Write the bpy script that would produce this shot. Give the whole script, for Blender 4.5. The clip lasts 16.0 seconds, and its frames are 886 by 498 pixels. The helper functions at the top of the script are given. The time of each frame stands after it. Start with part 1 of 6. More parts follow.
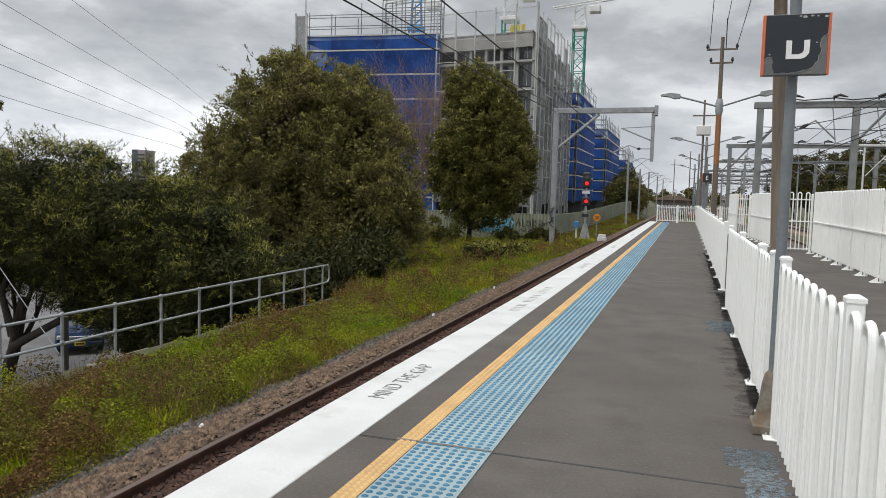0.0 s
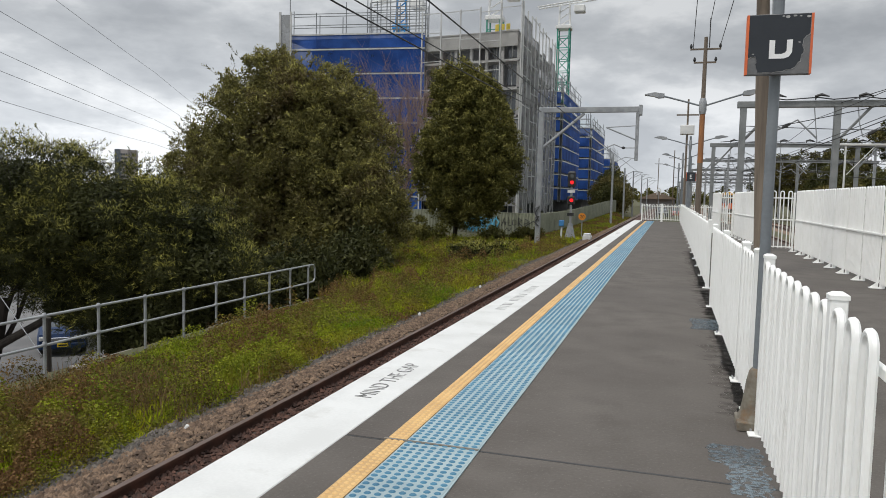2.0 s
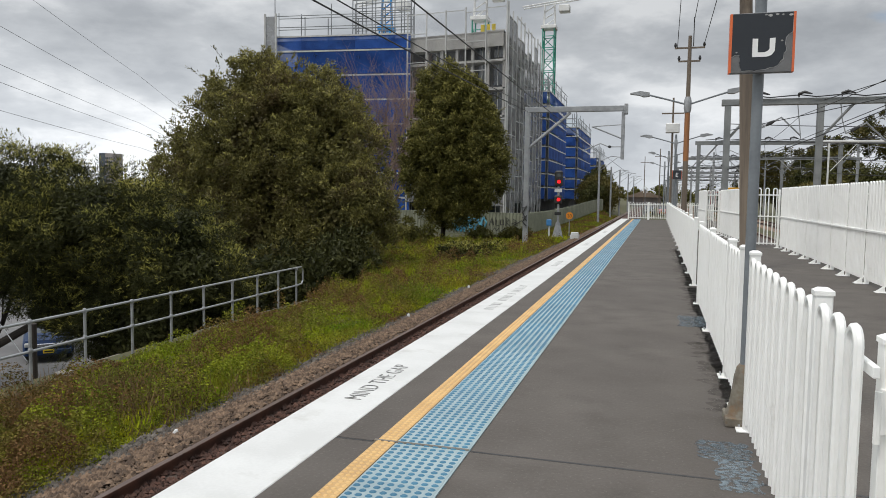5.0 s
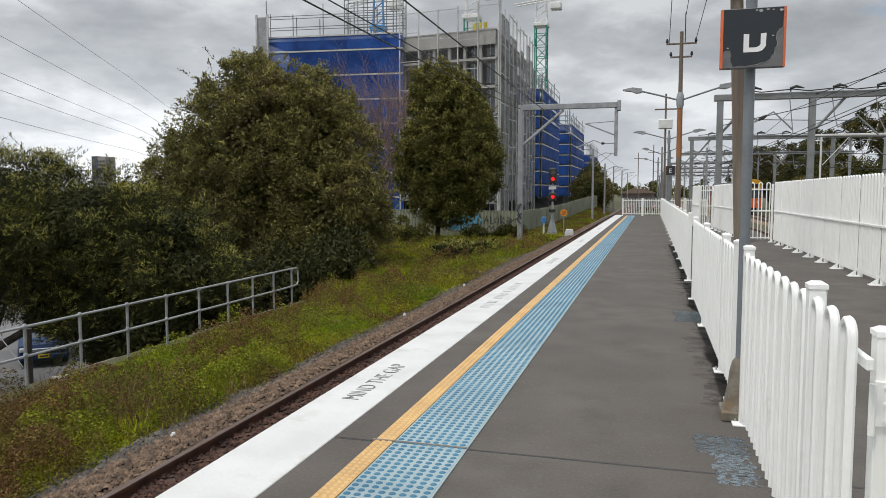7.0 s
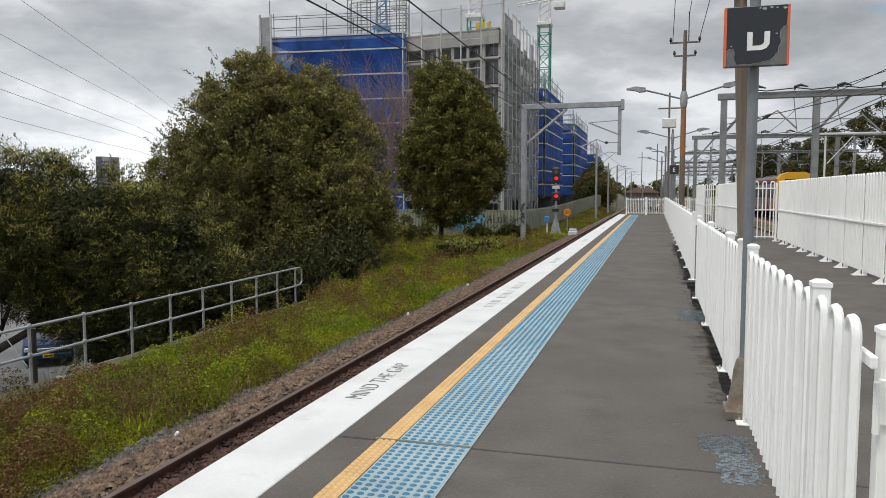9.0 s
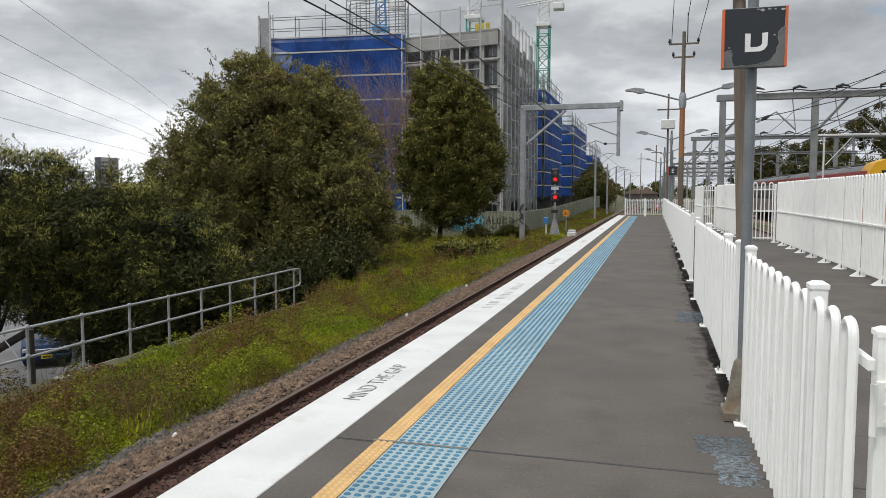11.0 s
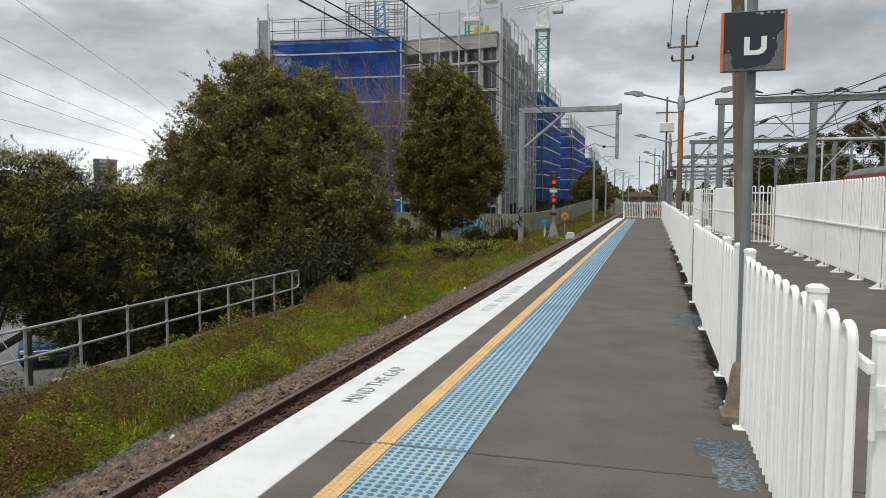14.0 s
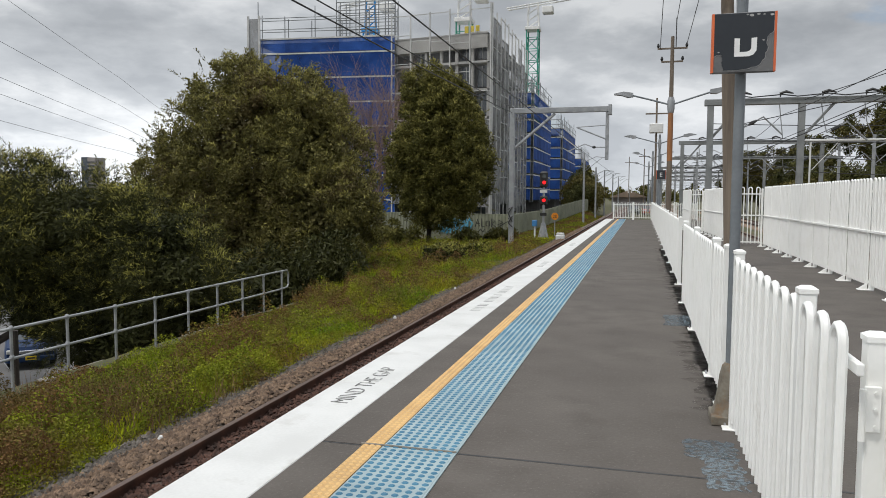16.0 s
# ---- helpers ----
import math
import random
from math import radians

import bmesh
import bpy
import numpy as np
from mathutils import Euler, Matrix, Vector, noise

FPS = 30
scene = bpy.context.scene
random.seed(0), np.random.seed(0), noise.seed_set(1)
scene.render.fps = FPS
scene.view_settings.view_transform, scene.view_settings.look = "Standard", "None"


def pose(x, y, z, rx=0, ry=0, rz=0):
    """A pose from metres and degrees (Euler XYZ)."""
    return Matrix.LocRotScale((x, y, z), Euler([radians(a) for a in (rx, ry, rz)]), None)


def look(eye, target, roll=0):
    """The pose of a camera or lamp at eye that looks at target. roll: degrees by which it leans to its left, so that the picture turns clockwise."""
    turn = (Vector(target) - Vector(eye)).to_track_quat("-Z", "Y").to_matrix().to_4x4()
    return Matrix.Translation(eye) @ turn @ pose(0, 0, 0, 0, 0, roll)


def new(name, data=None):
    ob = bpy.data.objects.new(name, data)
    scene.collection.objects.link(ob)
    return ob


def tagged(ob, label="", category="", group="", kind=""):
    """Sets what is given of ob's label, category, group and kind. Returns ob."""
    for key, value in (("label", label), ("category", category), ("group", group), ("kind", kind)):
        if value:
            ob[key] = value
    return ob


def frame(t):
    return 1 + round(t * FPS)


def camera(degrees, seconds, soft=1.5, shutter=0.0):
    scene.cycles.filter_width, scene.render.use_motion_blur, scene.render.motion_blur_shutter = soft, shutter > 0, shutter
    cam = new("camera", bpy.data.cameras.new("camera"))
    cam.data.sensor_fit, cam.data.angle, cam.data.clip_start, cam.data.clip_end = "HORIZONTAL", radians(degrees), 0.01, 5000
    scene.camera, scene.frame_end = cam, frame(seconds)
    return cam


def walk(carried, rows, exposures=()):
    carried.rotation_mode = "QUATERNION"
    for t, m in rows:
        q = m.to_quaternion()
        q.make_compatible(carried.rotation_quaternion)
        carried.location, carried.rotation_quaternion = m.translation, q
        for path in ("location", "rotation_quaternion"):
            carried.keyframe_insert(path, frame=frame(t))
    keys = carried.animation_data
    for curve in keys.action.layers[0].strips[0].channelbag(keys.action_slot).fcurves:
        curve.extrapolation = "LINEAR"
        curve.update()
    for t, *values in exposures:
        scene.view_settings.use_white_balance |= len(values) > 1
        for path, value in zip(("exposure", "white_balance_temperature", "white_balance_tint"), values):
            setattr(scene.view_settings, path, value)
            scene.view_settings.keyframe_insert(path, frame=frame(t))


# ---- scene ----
cam = camera(62.2, 16.0, soft=0.9)
PATH = [
    (0, (-0.008, 0.01, 1.603), (-0.632, 1.904, 1.453), 1.5),
    (0.5, (-0.01, 0.008, 1.601), (-0.634, 1.901, 1.445), 1.5),
    (1, (-0.01, 0.013, 1.599), (-0.618, 1.912, 1.444), 1.5),
    (1.5, (-0.012, 0.002, 1.601), (-0.607, 1.905, 1.446), 1.6),
    (2, (-0.014, 0.007, 1.601), (-0.601, 1.913, 1.45), 1.4),
    (2.5, (-0.019, 0.006, 1.6), (-0.592, 1.916, 1.45), 1.4),
    (3, (-0.015, 0.01, 1.601), (-0.584, 1.921, 1.452), 1.3),
    (3.5, (-0.015, 0.003, 1.599), (-0.58, 1.916, 1.449), 1.2),
    (4, (-0.015, 0.006, 1.602), (-0.576, 1.92, 1.452), 1.2),
    (6.5, (-0.009, -0.002, 1.601), (-0.556, 1.915, 1.451), 0.0),
    (7, (-0.012, -0.003, 1.603), (-0.555, 1.916, 1.451), -0.0),
    (7.5, (-0.01, -0.006, 1.601), (-0.556, 1.912, 1.451), -0.1),
    (8, (-0.009, -0.009, 1.601), (-0.558, 1.908, 1.452), -0.0),
    (8.5, (-0.008, -0.009, 1.599), (-0.557, 1.908, 1.447), -0.0),
    (9, (-0.01, -0.001, 1.599), (-0.562, 1.915, 1.446), -0.1),
    (11.5, (-0.002, 0.006, 1.601), (-0.55, 1.924, 1.452), 0.0),
    (12, (-0.006, 0.004, 1.599), (-0.553, 1.922, 1.451), 0.1),
    (12.5, (-0.001, 0.007, 1.601), (-0.549, 1.925, 1.453), 0.0),
    (13, (-0.005, 0.007, 1.601), (-0.551, 1.926, 1.455), 0.2),
    (13.5, (-0.008, 0.01, 1.601), (-0.554, 1.929, 1.456), 0.2),
    (14, (-0.006, 0.01, 1.6), (-0.552, 1.929, 1.456), 0.1),
    (14.5, (-0.003, 0.009, 1.601), (-0.549, 1.928, 1.456), 0.2),
    (15, (-0.007, 0.013, 1.599), (-0.543, 1.935, 1.453), 0.2),
    (15.5, (-0.01, 0.013, 1.6), (-0.538, 1.937, 1.454), 0.3),
    (16, (-0.012, 0.023, 1.601), (-0.532, 1.949, 1.457), 0.3),
]
walk(cam, [(t, look(e, a, r)) for t, e, a, r in PATH])

# ---- world, sun, exposure ----
scene.view_settings.exposure = 0.15
world = bpy.data.worlds.new("world")
scene.world = world
world.use_nodes = True
SUN_EL, SUN_AZ = radians(62), radians(215)


def build_world():
    nt = world.node_tree
    nt.nodes.clear()
    N, L = nt.nodes.new, nt.links.new
    out, bg = N("ShaderNodeOutputWorld"), N("ShaderNodeBackground")
    sky = N("ShaderNodeTexSky")
    sky.sky_type, sky.sun_disc = "NISHITA", False
    sky.sun_elevation, sky.sun_rotation = SUN_EL, SUN_AZ
    tc, sep = N("ShaderNodeTexCoord"), N("ShaderNodeSeparateXYZ")
    L(tc.outputs["Generated"], sep.inputs[0])
    mp = N("ShaderNodeMapping")
    mp.inputs["Scale"].default_value = (1.0, 1.0, 2.6)
    mp.inputs["Location"].default_value = (3.1, 1.7, 0.9)
    L(tc.outputs["Generated"], mp.inputs[0])
    big, fine = N("ShaderNodeTexNoise"), N("ShaderNodeTexNoise")
    big.inputs["Scale"].default_value, big.inputs["Detail"].default_value = 2.6, 9
    big.inputs["Roughness"].default_value, big.inputs["Distortion"].default_value = 0.55, 0.25
    fine.inputs["Scale"].default_value, fine.inputs["Detail"].default_value = 4.2, 10
    fine.inputs["Roughness"].default_value = 0.56
    L(mp.outputs[0], big.inputs[0])
    L(mp.outputs[0], fine.inputs[0])
    cover, shade = N("ShaderNodeValToRGB"), N("ShaderNodeValToRGB")
    cover.color_ramp.elements[0].position, cover.color_ramp.elements[1].position = 0.3, 0.4
    e = shade.color_ramp.elements
    e[0].position, e[0].color = 0.39, (0.565, 0.6, 0.645, 1)
    e[1].position, e[1].color = 0.6, (1.0, 1.03, 1.06, 1)
    m = e.new(0.5)
    m.color = (0.72, 0.757, 0.8, 1)
    L(big.outputs["Fac"], cover.inputs[0])
    L(fine.outputs["Fac"], shade.inputs[0])
    # thick cloud is brighter overhead than near the horizon
    grad = N("ShaderNodeMapRange")
    grad.inputs["From Min"].default_value, grad.inputs["From Max"].default_value = 0.3, 1.0
    grad.inputs["To Min"].default_value, grad.inputs["To Max"].default_value = 0.97, 2.75
    L(sep.outputs["Z"], grad.inputs["Value"])
    # the cloud deck is thicker over the yard side
    deck, both = N("ShaderNodeMapRange"), N("ShaderNodeMath")
    deck.inputs["From Min"].default_value, deck.inputs["From Max"].default_value = -0.6, 0.25
    deck.inputs["To Min"].default_value, deck.inputs["To Max"].default_value = 1.0, 0.84
    L(sep.outputs["X"], deck.inputs["Value"])
    both.operation = "MULTIPLY"
    L(grad.outputs[0], both.inputs[0])
    L(deck.outputs[0], both.inputs[1])
    # thinner, brighter cloud low down
    low, all3 = N("ShaderNodeMapRange"), N("ShaderNodeMath")
    low.inputs["From Min"].default_value, low.inputs["From Max"].default_value = 0.07, 0.2
    low.inputs["To Min"].default_value, low.inputs["To Max"].default_value = 1.06, 0.75
    L(sep.outputs["Z"], low.inputs["Value"])
    all3.operation = "MULTIPLY"
    L(both.outputs[0], all3.inputs[0])
    L(low.outputs[0], all3.inputs[1])
    lift = N("ShaderNodeVectorMath")
    lift.operation = "SCALE"
    L(shade.outputs[0], lift.inputs[0])
    L(all3.outputs[0], lift.inputs["Scale"])
    blue = N("ShaderNodeVectorMath")
    blue.operation = "SCALE"
    blue.inputs["Scale"].default_value = 0.1
    L(sky.outputs[0], blue.inputs[0])
    mix = N("ShaderNodeMix")
    mix.data_type = "RGBA"
    L(cover.outputs[0], mix.inputs["Factor"])
    L(blue.outputs[0], mix.inputs["A"])
    L(lift.outputs[0], mix.inputs["B"])
    L(mix.outputs["Result"], bg.inputs["Color"])
    bg.inputs["Strength"].default_value = 0.91
    L(bg.outputs[0], out.inputs[0])


build_world()
sun = new("sun", bpy.data.lights.new("sun", "SUN"))
sun.data.energy, sun.data.angle, sun.data.color = 1.6, radians(12), (1.0, 0.96, 0.9)
sun.matrix_world = look((0, 0, 0), (-math.sin(SUN_AZ) * math.cos(SUN_EL), -math.cos(SUN_AZ) * math.cos(SUN_EL), -math.sin(SUN_EL)))

# ---- materials ----
def mat(name, c1, c2=None, scale=6.0, rough=0.7, metal=0.0, bump=0.15, fine=60.0, spread=(0.35, 0.65), per_object=0.0, per_island=0.0,
        stain=None, stain_scale=0.8, stain_pos=(0.55, 0.7), stretch=(1, 1, 1), world_space=True, alpha=1.0, sheen=0.0, spec=0.5, through_light=0.0, streak=None):
    m = bpy.data.materials.new(name)
    m.use_nodes = True
    nt = m.node_tree
    N, L = nt.nodes.new, nt.links.new
    b = nt.nodes["Principled BSDF"]
    c2 = c2 or tuple(v * 0.75 for v in c1)
    geo, tc = N("ShaderNodeNewGeometry"), N("ShaderNodeTexCoord")
    mp = N("ShaderNodeMapping")
    mp.inputs["Scale"].default_value = stretch
    L(geo.outputs["Position"] if world_space else tc.outputs["Object"], mp.inputs[0])
    n1, n2 = N("ShaderNodeTexNoise"), N("ShaderNodeTexNoise")
    n1.inputs["Scale"].default_value, n1.inputs["Detail"].default_value = scale, 5
    n2.inputs["Scale"].default_value, n2.inputs["Detail"].default_value = fine, 3
    L(mp.outputs[0], n1.inputs[0])
    L(mp.outputs[0], n2.inputs[0])
    add = N("ShaderNodeMath")
    add.operation = "MULTIPLY_ADD"
    L(n2.outputs["Fac"], add.inputs[0])
    add.inputs[1].default_value = 0.35
    L(n1.outputs["Fac"], add.inputs[2])
    sub = N("ShaderNodeMath")
    sub.operation = "SUBTRACT"
    L(add.outputs[0], sub.inputs[0])
    sub.inputs[1].default_value = 0.175
    ramp = N("ShaderNodeValToRGB")
    ramp.color_ramp.elements[0].position, ramp.color_ramp.elements[0].color = spread[0], (*c1, 1)
    ramp.color_ramp.elements[1].position, ramp.color_ramp.elements[1].color = spread[1], (*c2, 1)
    L(sub.outputs[0], ramp.inputs[0])
    col = ramp.outputs[0]
    if stain:
        n3, r3, mx = N("ShaderNodeTexNoise"), N("ShaderNodeValToRGB"), N("ShaderNodeMix")
        n3.inputs["Scale"].default_value, n3.inputs["Detail"].default_value = stain_scale, 8
        n3.inputs["Roughness"].default_value = 0.65
        L(mp.outputs[0], n3.inputs[0])
        r3.color_ramp.elements[0].position, r3.color_ramp.elements[1].position = stain_pos
        L(n3.outputs["Fac"], r3.inputs[0])
        mx.data_type = "RGBA"
        L(r3.outputs[0], mx.inputs["Factor"])
        L(col, mx.inputs["A"])
        mx.inputs["B"].default_value = (*stain, 1)
        col = mx.outputs["Result"]
    if streak:
        # pale scuffs drawn out across the walking way, and fine grit
        for sc, pos, mul, amt in (((1.0, 1.8, 1.0), (0.6, 0.78), 1.5, 0.2), ((1, 1, 1), (0.57, 0.66), 45.0, 0.6), ((1, 1, 1), (0.6, 0.72), 9.0, 0.4)):
            m4, n4, r4, x4 = N("ShaderNodeMapping"), N("ShaderNodeTexNoise"), N("ShaderNodeValToRGB"), N("ShaderNodeMix")
            m4.inputs["Scale"].default_value = sc
            L(geo.outputs["Position"], m4.inputs[0])
            n4.inputs["Scale"].default_value, n4.inputs["Detail"].default_value, n4.inputs["Roughness"].default_value = mul, 7, 0.7
            L(m4.outputs[0], n4.inputs[0])
            r4.color_ramp.elements[0].position, r4.color_ramp.elements[1].position = pos
            r4.color_ramp.elements[1].color = (amt, amt, amt, 1)
            L(n4.outputs["Fac"], r4.inputs[0])
            x4.data_type = "RGBA"
            L(r4.outputs[0], x4.inputs["Factor"])
            L(col, x4.inputs["A"])
            x4.inputs["B"].default_value = (*streak, 1)
            col = x4.outputs["Result"]
    for amount, src in ((per_object, "o"), (per_island, "i")):
        if amount:
            rnd = N("ShaderNodeObjectInfo").outputs["Random"] if src == "o" else geo.outputs["Random Per Island"]
            mr, hs = N("ShaderNodeMapRange"), N("ShaderNodeHueSaturation")
            mr.inputs["To Min"].default_value, mr.inputs["To Max"].default_value = 1 - amount, 1 + amount
            L(rnd, mr.inputs["Value"])
            L(mr.outputs[0], hs.inputs["Value"])
            L(col, hs.inputs["Color"])
            col = hs.outputs[0]
    L(col, b.inputs["Base Color"])
    b.inputs["Roughness"].default_value, b.inputs["Metallic"].default_value = rough, metal
    b.inputs["Alpha"].default_value = alpha
    b.inputs["Specular IOR Level"].default_value = spec
    if through_light:
        b.inputs["Subsurface Weight"].default_value = 0.0
        tr, ms = N("ShaderNodeBsdfTranslucent"), N("ShaderNodeMixShader")
        L(col, tr.inputs["Color"])
        ms.inputs[0].default_value = through_light
        L(b.outputs[0], ms.inputs[1])
        L(tr.outputs[0], ms.inputs[2])
        L(ms.outputs[0], nt.nodes["Material Output"].inputs["Surface"])
    if bump:
        bp = N("ShaderNodeBump")
        bp.inputs["Strength"].default_value, bp.inputs["Distance"].default_value = bump, 0.02
        L(add.outputs[0], bp.inputs["Height"])
        L(bp.outputs[0], b.inputs["Normal"])
    return m


def net_mat(name, c1, c2, holes, hole_scale=0.35, rough=0.8, band=(0.3, 0.7), stretch=(1, 1, 1)):
    """Cloth or wire mesh that lets part of the light and view through."""
    m = mat(name, c1, c2, scale=0.5, fine=7, rough=rough, bump=0.3, per_object=0.22, spec=0.2)
    nt = m.node_tree
    N, L = nt.nodes.new, nt.links.new
    tr, ms, no, mr = N("ShaderNodeBsdfTransparent"), N("ShaderNodeMixShader"), N("ShaderNodeTexNoise"), N("ShaderNodeMapRange")
    geo = N("ShaderNodeNewGeometry")
    no.inputs["Scale"].default_value, no.inputs["Detail"].default_value = hole_scale, 6
    mpn = N("ShaderNodeMapping")
    mpn.inputs["Scale"].default_value = stretch
    L(geo.outputs["Position"], mpn.inputs[0])
    L(mpn.outputs[0], no.inputs[0])
    mr.inputs["From Min"].default_value, mr.inputs["From Max"].default_value = band
    mr.inputs["To Min"].default_value, mr.inputs["To Max"].default_value = holes[0], holes[1]
    L(no.outputs["Fac"], mr.inputs["Value"])
    L(mr.outputs[0], ms.inputs[0])
    L(nt.nodes["Principled BSDF"].outputs[0], ms.inputs[1])
    L(tr.outputs[0], ms.inputs[2])
    L(ms.outputs[0], nt.nodes["Material Output"].inputs["Surface"])
    return m


def glow_mat(name, c, strength):
    m = mat(name, c, rough=0.3, bump=0)
    b = m.node_tree.nodes["Principled BSDF"]
    b.inputs["Emission Color"].default_value, b.inputs["Emission Strength"].default_value = (*c, 1), strength
    return m


ASPHALT = mat("asphalt", (0.076, 0.067, 0.059), (0.126, 0.112, 0.1), scale=2.2, fine=42, rough=0.9, bump=0.6, spread=(0.22, 0.78), spec=0.3, stain=(0.066, 0.057, 0.051), stain_scale=0.55, stain_pos=(0.46, 0.85), streak=(0.17, 0.152, 0.14))
ROAD = mat("road_asphalt", (0.11, 0.107, 0.107), (0.16, 0.157, 0.155), scale=0.5, fine=40, rough=0.9)
WHITE = mat("white_coping_paint", (0.63, 0.63, 0.615), (0.55, 0.55, 0.535), scale=2.0, fine=50, rough=0.6, bump=0.08, stain=(0.43, 0.42, 0.39), stain_scale=2.2, stain_pos=(0.57, 0.8))
WSTEEL = mat("white_powder_coat", (0.9, 0.9, 0.875), (0.85, 0.85, 0.82), scale=3, fine=30, rough=0.4, bump=0.03, stain=(0.6, 0.58, 0.53), stain_scale=2.5, stain_pos=(0.64, 0.85))
BLUE_BASE = mat("tactile_tile_base", (0.31, 0.385, 0.4), (0.25, 0.325, 0.35), scale=2, fine=60, rough=0.6, per_object=0.08)
BLUE_DOT = mat("tactile_dome_blue", (0.028, 0.13, 0.215), (0.045, 0.17, 0.26), scale=3, fine=60, rough=0.55, per_object=0.1)
YEL = mat("tactile_yellow", (0.55, 0.35, 0.14), (0.45, 0.28, 0.12), scale=3, fine=60, rough=0.6, per_object=0.07)
YDOT = mat("tactile_dome_yellow", (0.64, 0.41, 0.17), (0.55, 0.34, 0.13), scale=3, fine=60, rough=0.55)
SLEEPER = mat("dirty_sleeper", (0.085, 0.06, 0.048), (0.05, 0.036, 0.03), scale=3, fine=40, rough=0.9)
BALLAST_R = mat("rust_stained_ballast", (0.1, 0.05, 0.035), (0.045, 0.024, 0.018), scale=8, fine=60, rough=0.95, per_island=0.45)
CONC = mat("concrete", (0.36, 0.35, 0.32), (0.26, 0.25, 0.23), scale=1.5, fine=40, rough=0.85, stain=(0.17, 0.16, 0.14), stain_scale=0.9)
RAILM = mat("rusty_rail", (0.1, 0.042, 0.026), (0.05, 0.024, 0.016), scale=4, fine=50, rough=0.75, metal=0.2)
RAILTOP = mat("worn_rail_head", (0.26, 0.19, 0.16), (0.15, 0.1, 0.08), scale=3, fine=60, rough=0.36, metal=0.8, stretch=(1, 0.1, 1))
BALLAST = mat("ballast_stone", (0.2, 0.135, 0.088), (0.09, 0.06, 0.042), scale=8, fine=60, rough=0.9, per_island=0.45)
BALLAST_G = mat("grey_ballast_stone", (0.135, 0.118, 0.1), (0.06, 0.052, 0.045), scale=8, fine=60, rough=0.9, per_island=0.45)
SOIL = mat("soil_and_litter", (0.085, 0.07, 0.035), (0.05, 0.06, 0.02), scale=1.2, fine=30, rough=0.95, bump=0.6, stain=(0.11, 0.1, 0.035), stain_scale=0.4)
GRASS = mat("grass_blade", (0.39, 0.39, 0.02), (0.15, 0.25, 0.01), spec=0.1, scale=0.55, fine=3, rough=0.8, bump=0, per_island=0.4, spread=(0.4, 0.62), stain=(0.27, 0.2, 0.035), stain_scale=0.3, stain_pos=(0.5, 0.62), through_light=0.25)
WEED = mat("weed_leaf", (0.23, 0.25, 0.02), (0.075, 0.125, 0.01), spec=0.12, scale=0.9, fine=4, rough=0.75, bump=0, per_island=0.4, stain=(0.15, 0.085, 0.035), stain_scale=0.45, stain_pos=(0.44, 0.56), through_light=0.2)
WEED_BROWN = mat("russet_weed_leaf", (0.2, 0.115, 0.04), (0.075, 0.058, 0.018), spec=0.12, scale=1.1, fine=5, rough=0.75, bump=0, per_island=0.45, stain=(0.1, 0.1, 0.02), stain_scale=0.8, stain_pos=(0.5, 0.62), through_light=0.2)
DRY = mat("dry_stem", (0.16, 0.085, 0.04), (0.2, 0.13, 0.06), scale=1, fine=5, rough=0.8, bump=0, per_island=0.35)
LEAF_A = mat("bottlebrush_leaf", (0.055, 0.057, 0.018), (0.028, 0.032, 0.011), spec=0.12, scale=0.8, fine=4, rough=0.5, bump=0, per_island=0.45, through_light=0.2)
LEAF_B = mat("tea_tree_leaf", (0.17, 0.155, 0.052), (0.095, 0.09, 0.032), spec=0.12, scale=0.7, fine=4, rough=0.5, bump=0, per_island=0.45, stain=(0.15, 0.115, 0.055), stain_scale=0.35, stain_pos=(0.52, 0.68), through_light=0.2)
LEAF_C = mat("conifer_leaf", (0.135, 0.125, 0.034), (0.075, 0.075, 0.02), spec=0.12, scale=0.8, fine=4, rough=0.55, bump=0, per_island=0.45, through_light=0.15)
LEAF_D = mat("gum_leaf", (0.095, 0.095, 0.03), (0.05, 0.055, 0.018), spec=0.12, scale=0.2, fine=2, rough=0.5, bump=0, per_island=0.4, stain=(0.12, 0.1, 0.03), stain_scale=0.06, stain_pos=(0.5, 0.6), through_light=0.2)
# new growth is paler, and light from above is put into these two colours
TIP_A = mat("pale_lit_young_leaf", (0.32, 0.3, 0.07), (0.19, 0.185, 0.042), spec=0.15, scale=0.8, fine=4, rough=0.5, bump=0, per_island=0.4, through_light=0.25)
TIP_B = mat("lit_young_olive_leaf", (0.3, 0.275, 0.08), (0.19, 0.175, 0.048), spec=0.15, scale=0.8, fine=4, rough=0.5, bump=0, per_island=0.4, through_light=0.25)
BARK = mat("bark", (0.042, 0.033, 0.026), (0.022, 0.018, 0.014), scale=5, fine=25, rough=0.9, bump=0.8, stretch=(1, 1, 0.25))
TWIG = mat("bare_reddish_twig", (0.25, 0.165, 0.14), (0.17, 0.12, 0.1), scale=3, fine=20, rough=0.85, bump=0)
GALV = mat("galvanised_steel", (0.36, 0.37, 0.38), (0.27, 0.28, 0.29), scale=4, fine=30, rough=0.5, metal=0.35, bump=0.05, stain=(0.3, 0.24, 0.18), stain_scale=1.8, stain_pos=(0.66, 0.85))
POSTGREY = mat("grey_painted_post", (0.2, 0.22, 0.235), (0.155, 0.17, 0.185), scale=3, fine=40, rough=0.45, metal=0.1, bump=0.05, stain=(0.12, 0.1, 0.09), stain_scale=3, stain_pos=(0.64, 0.8))
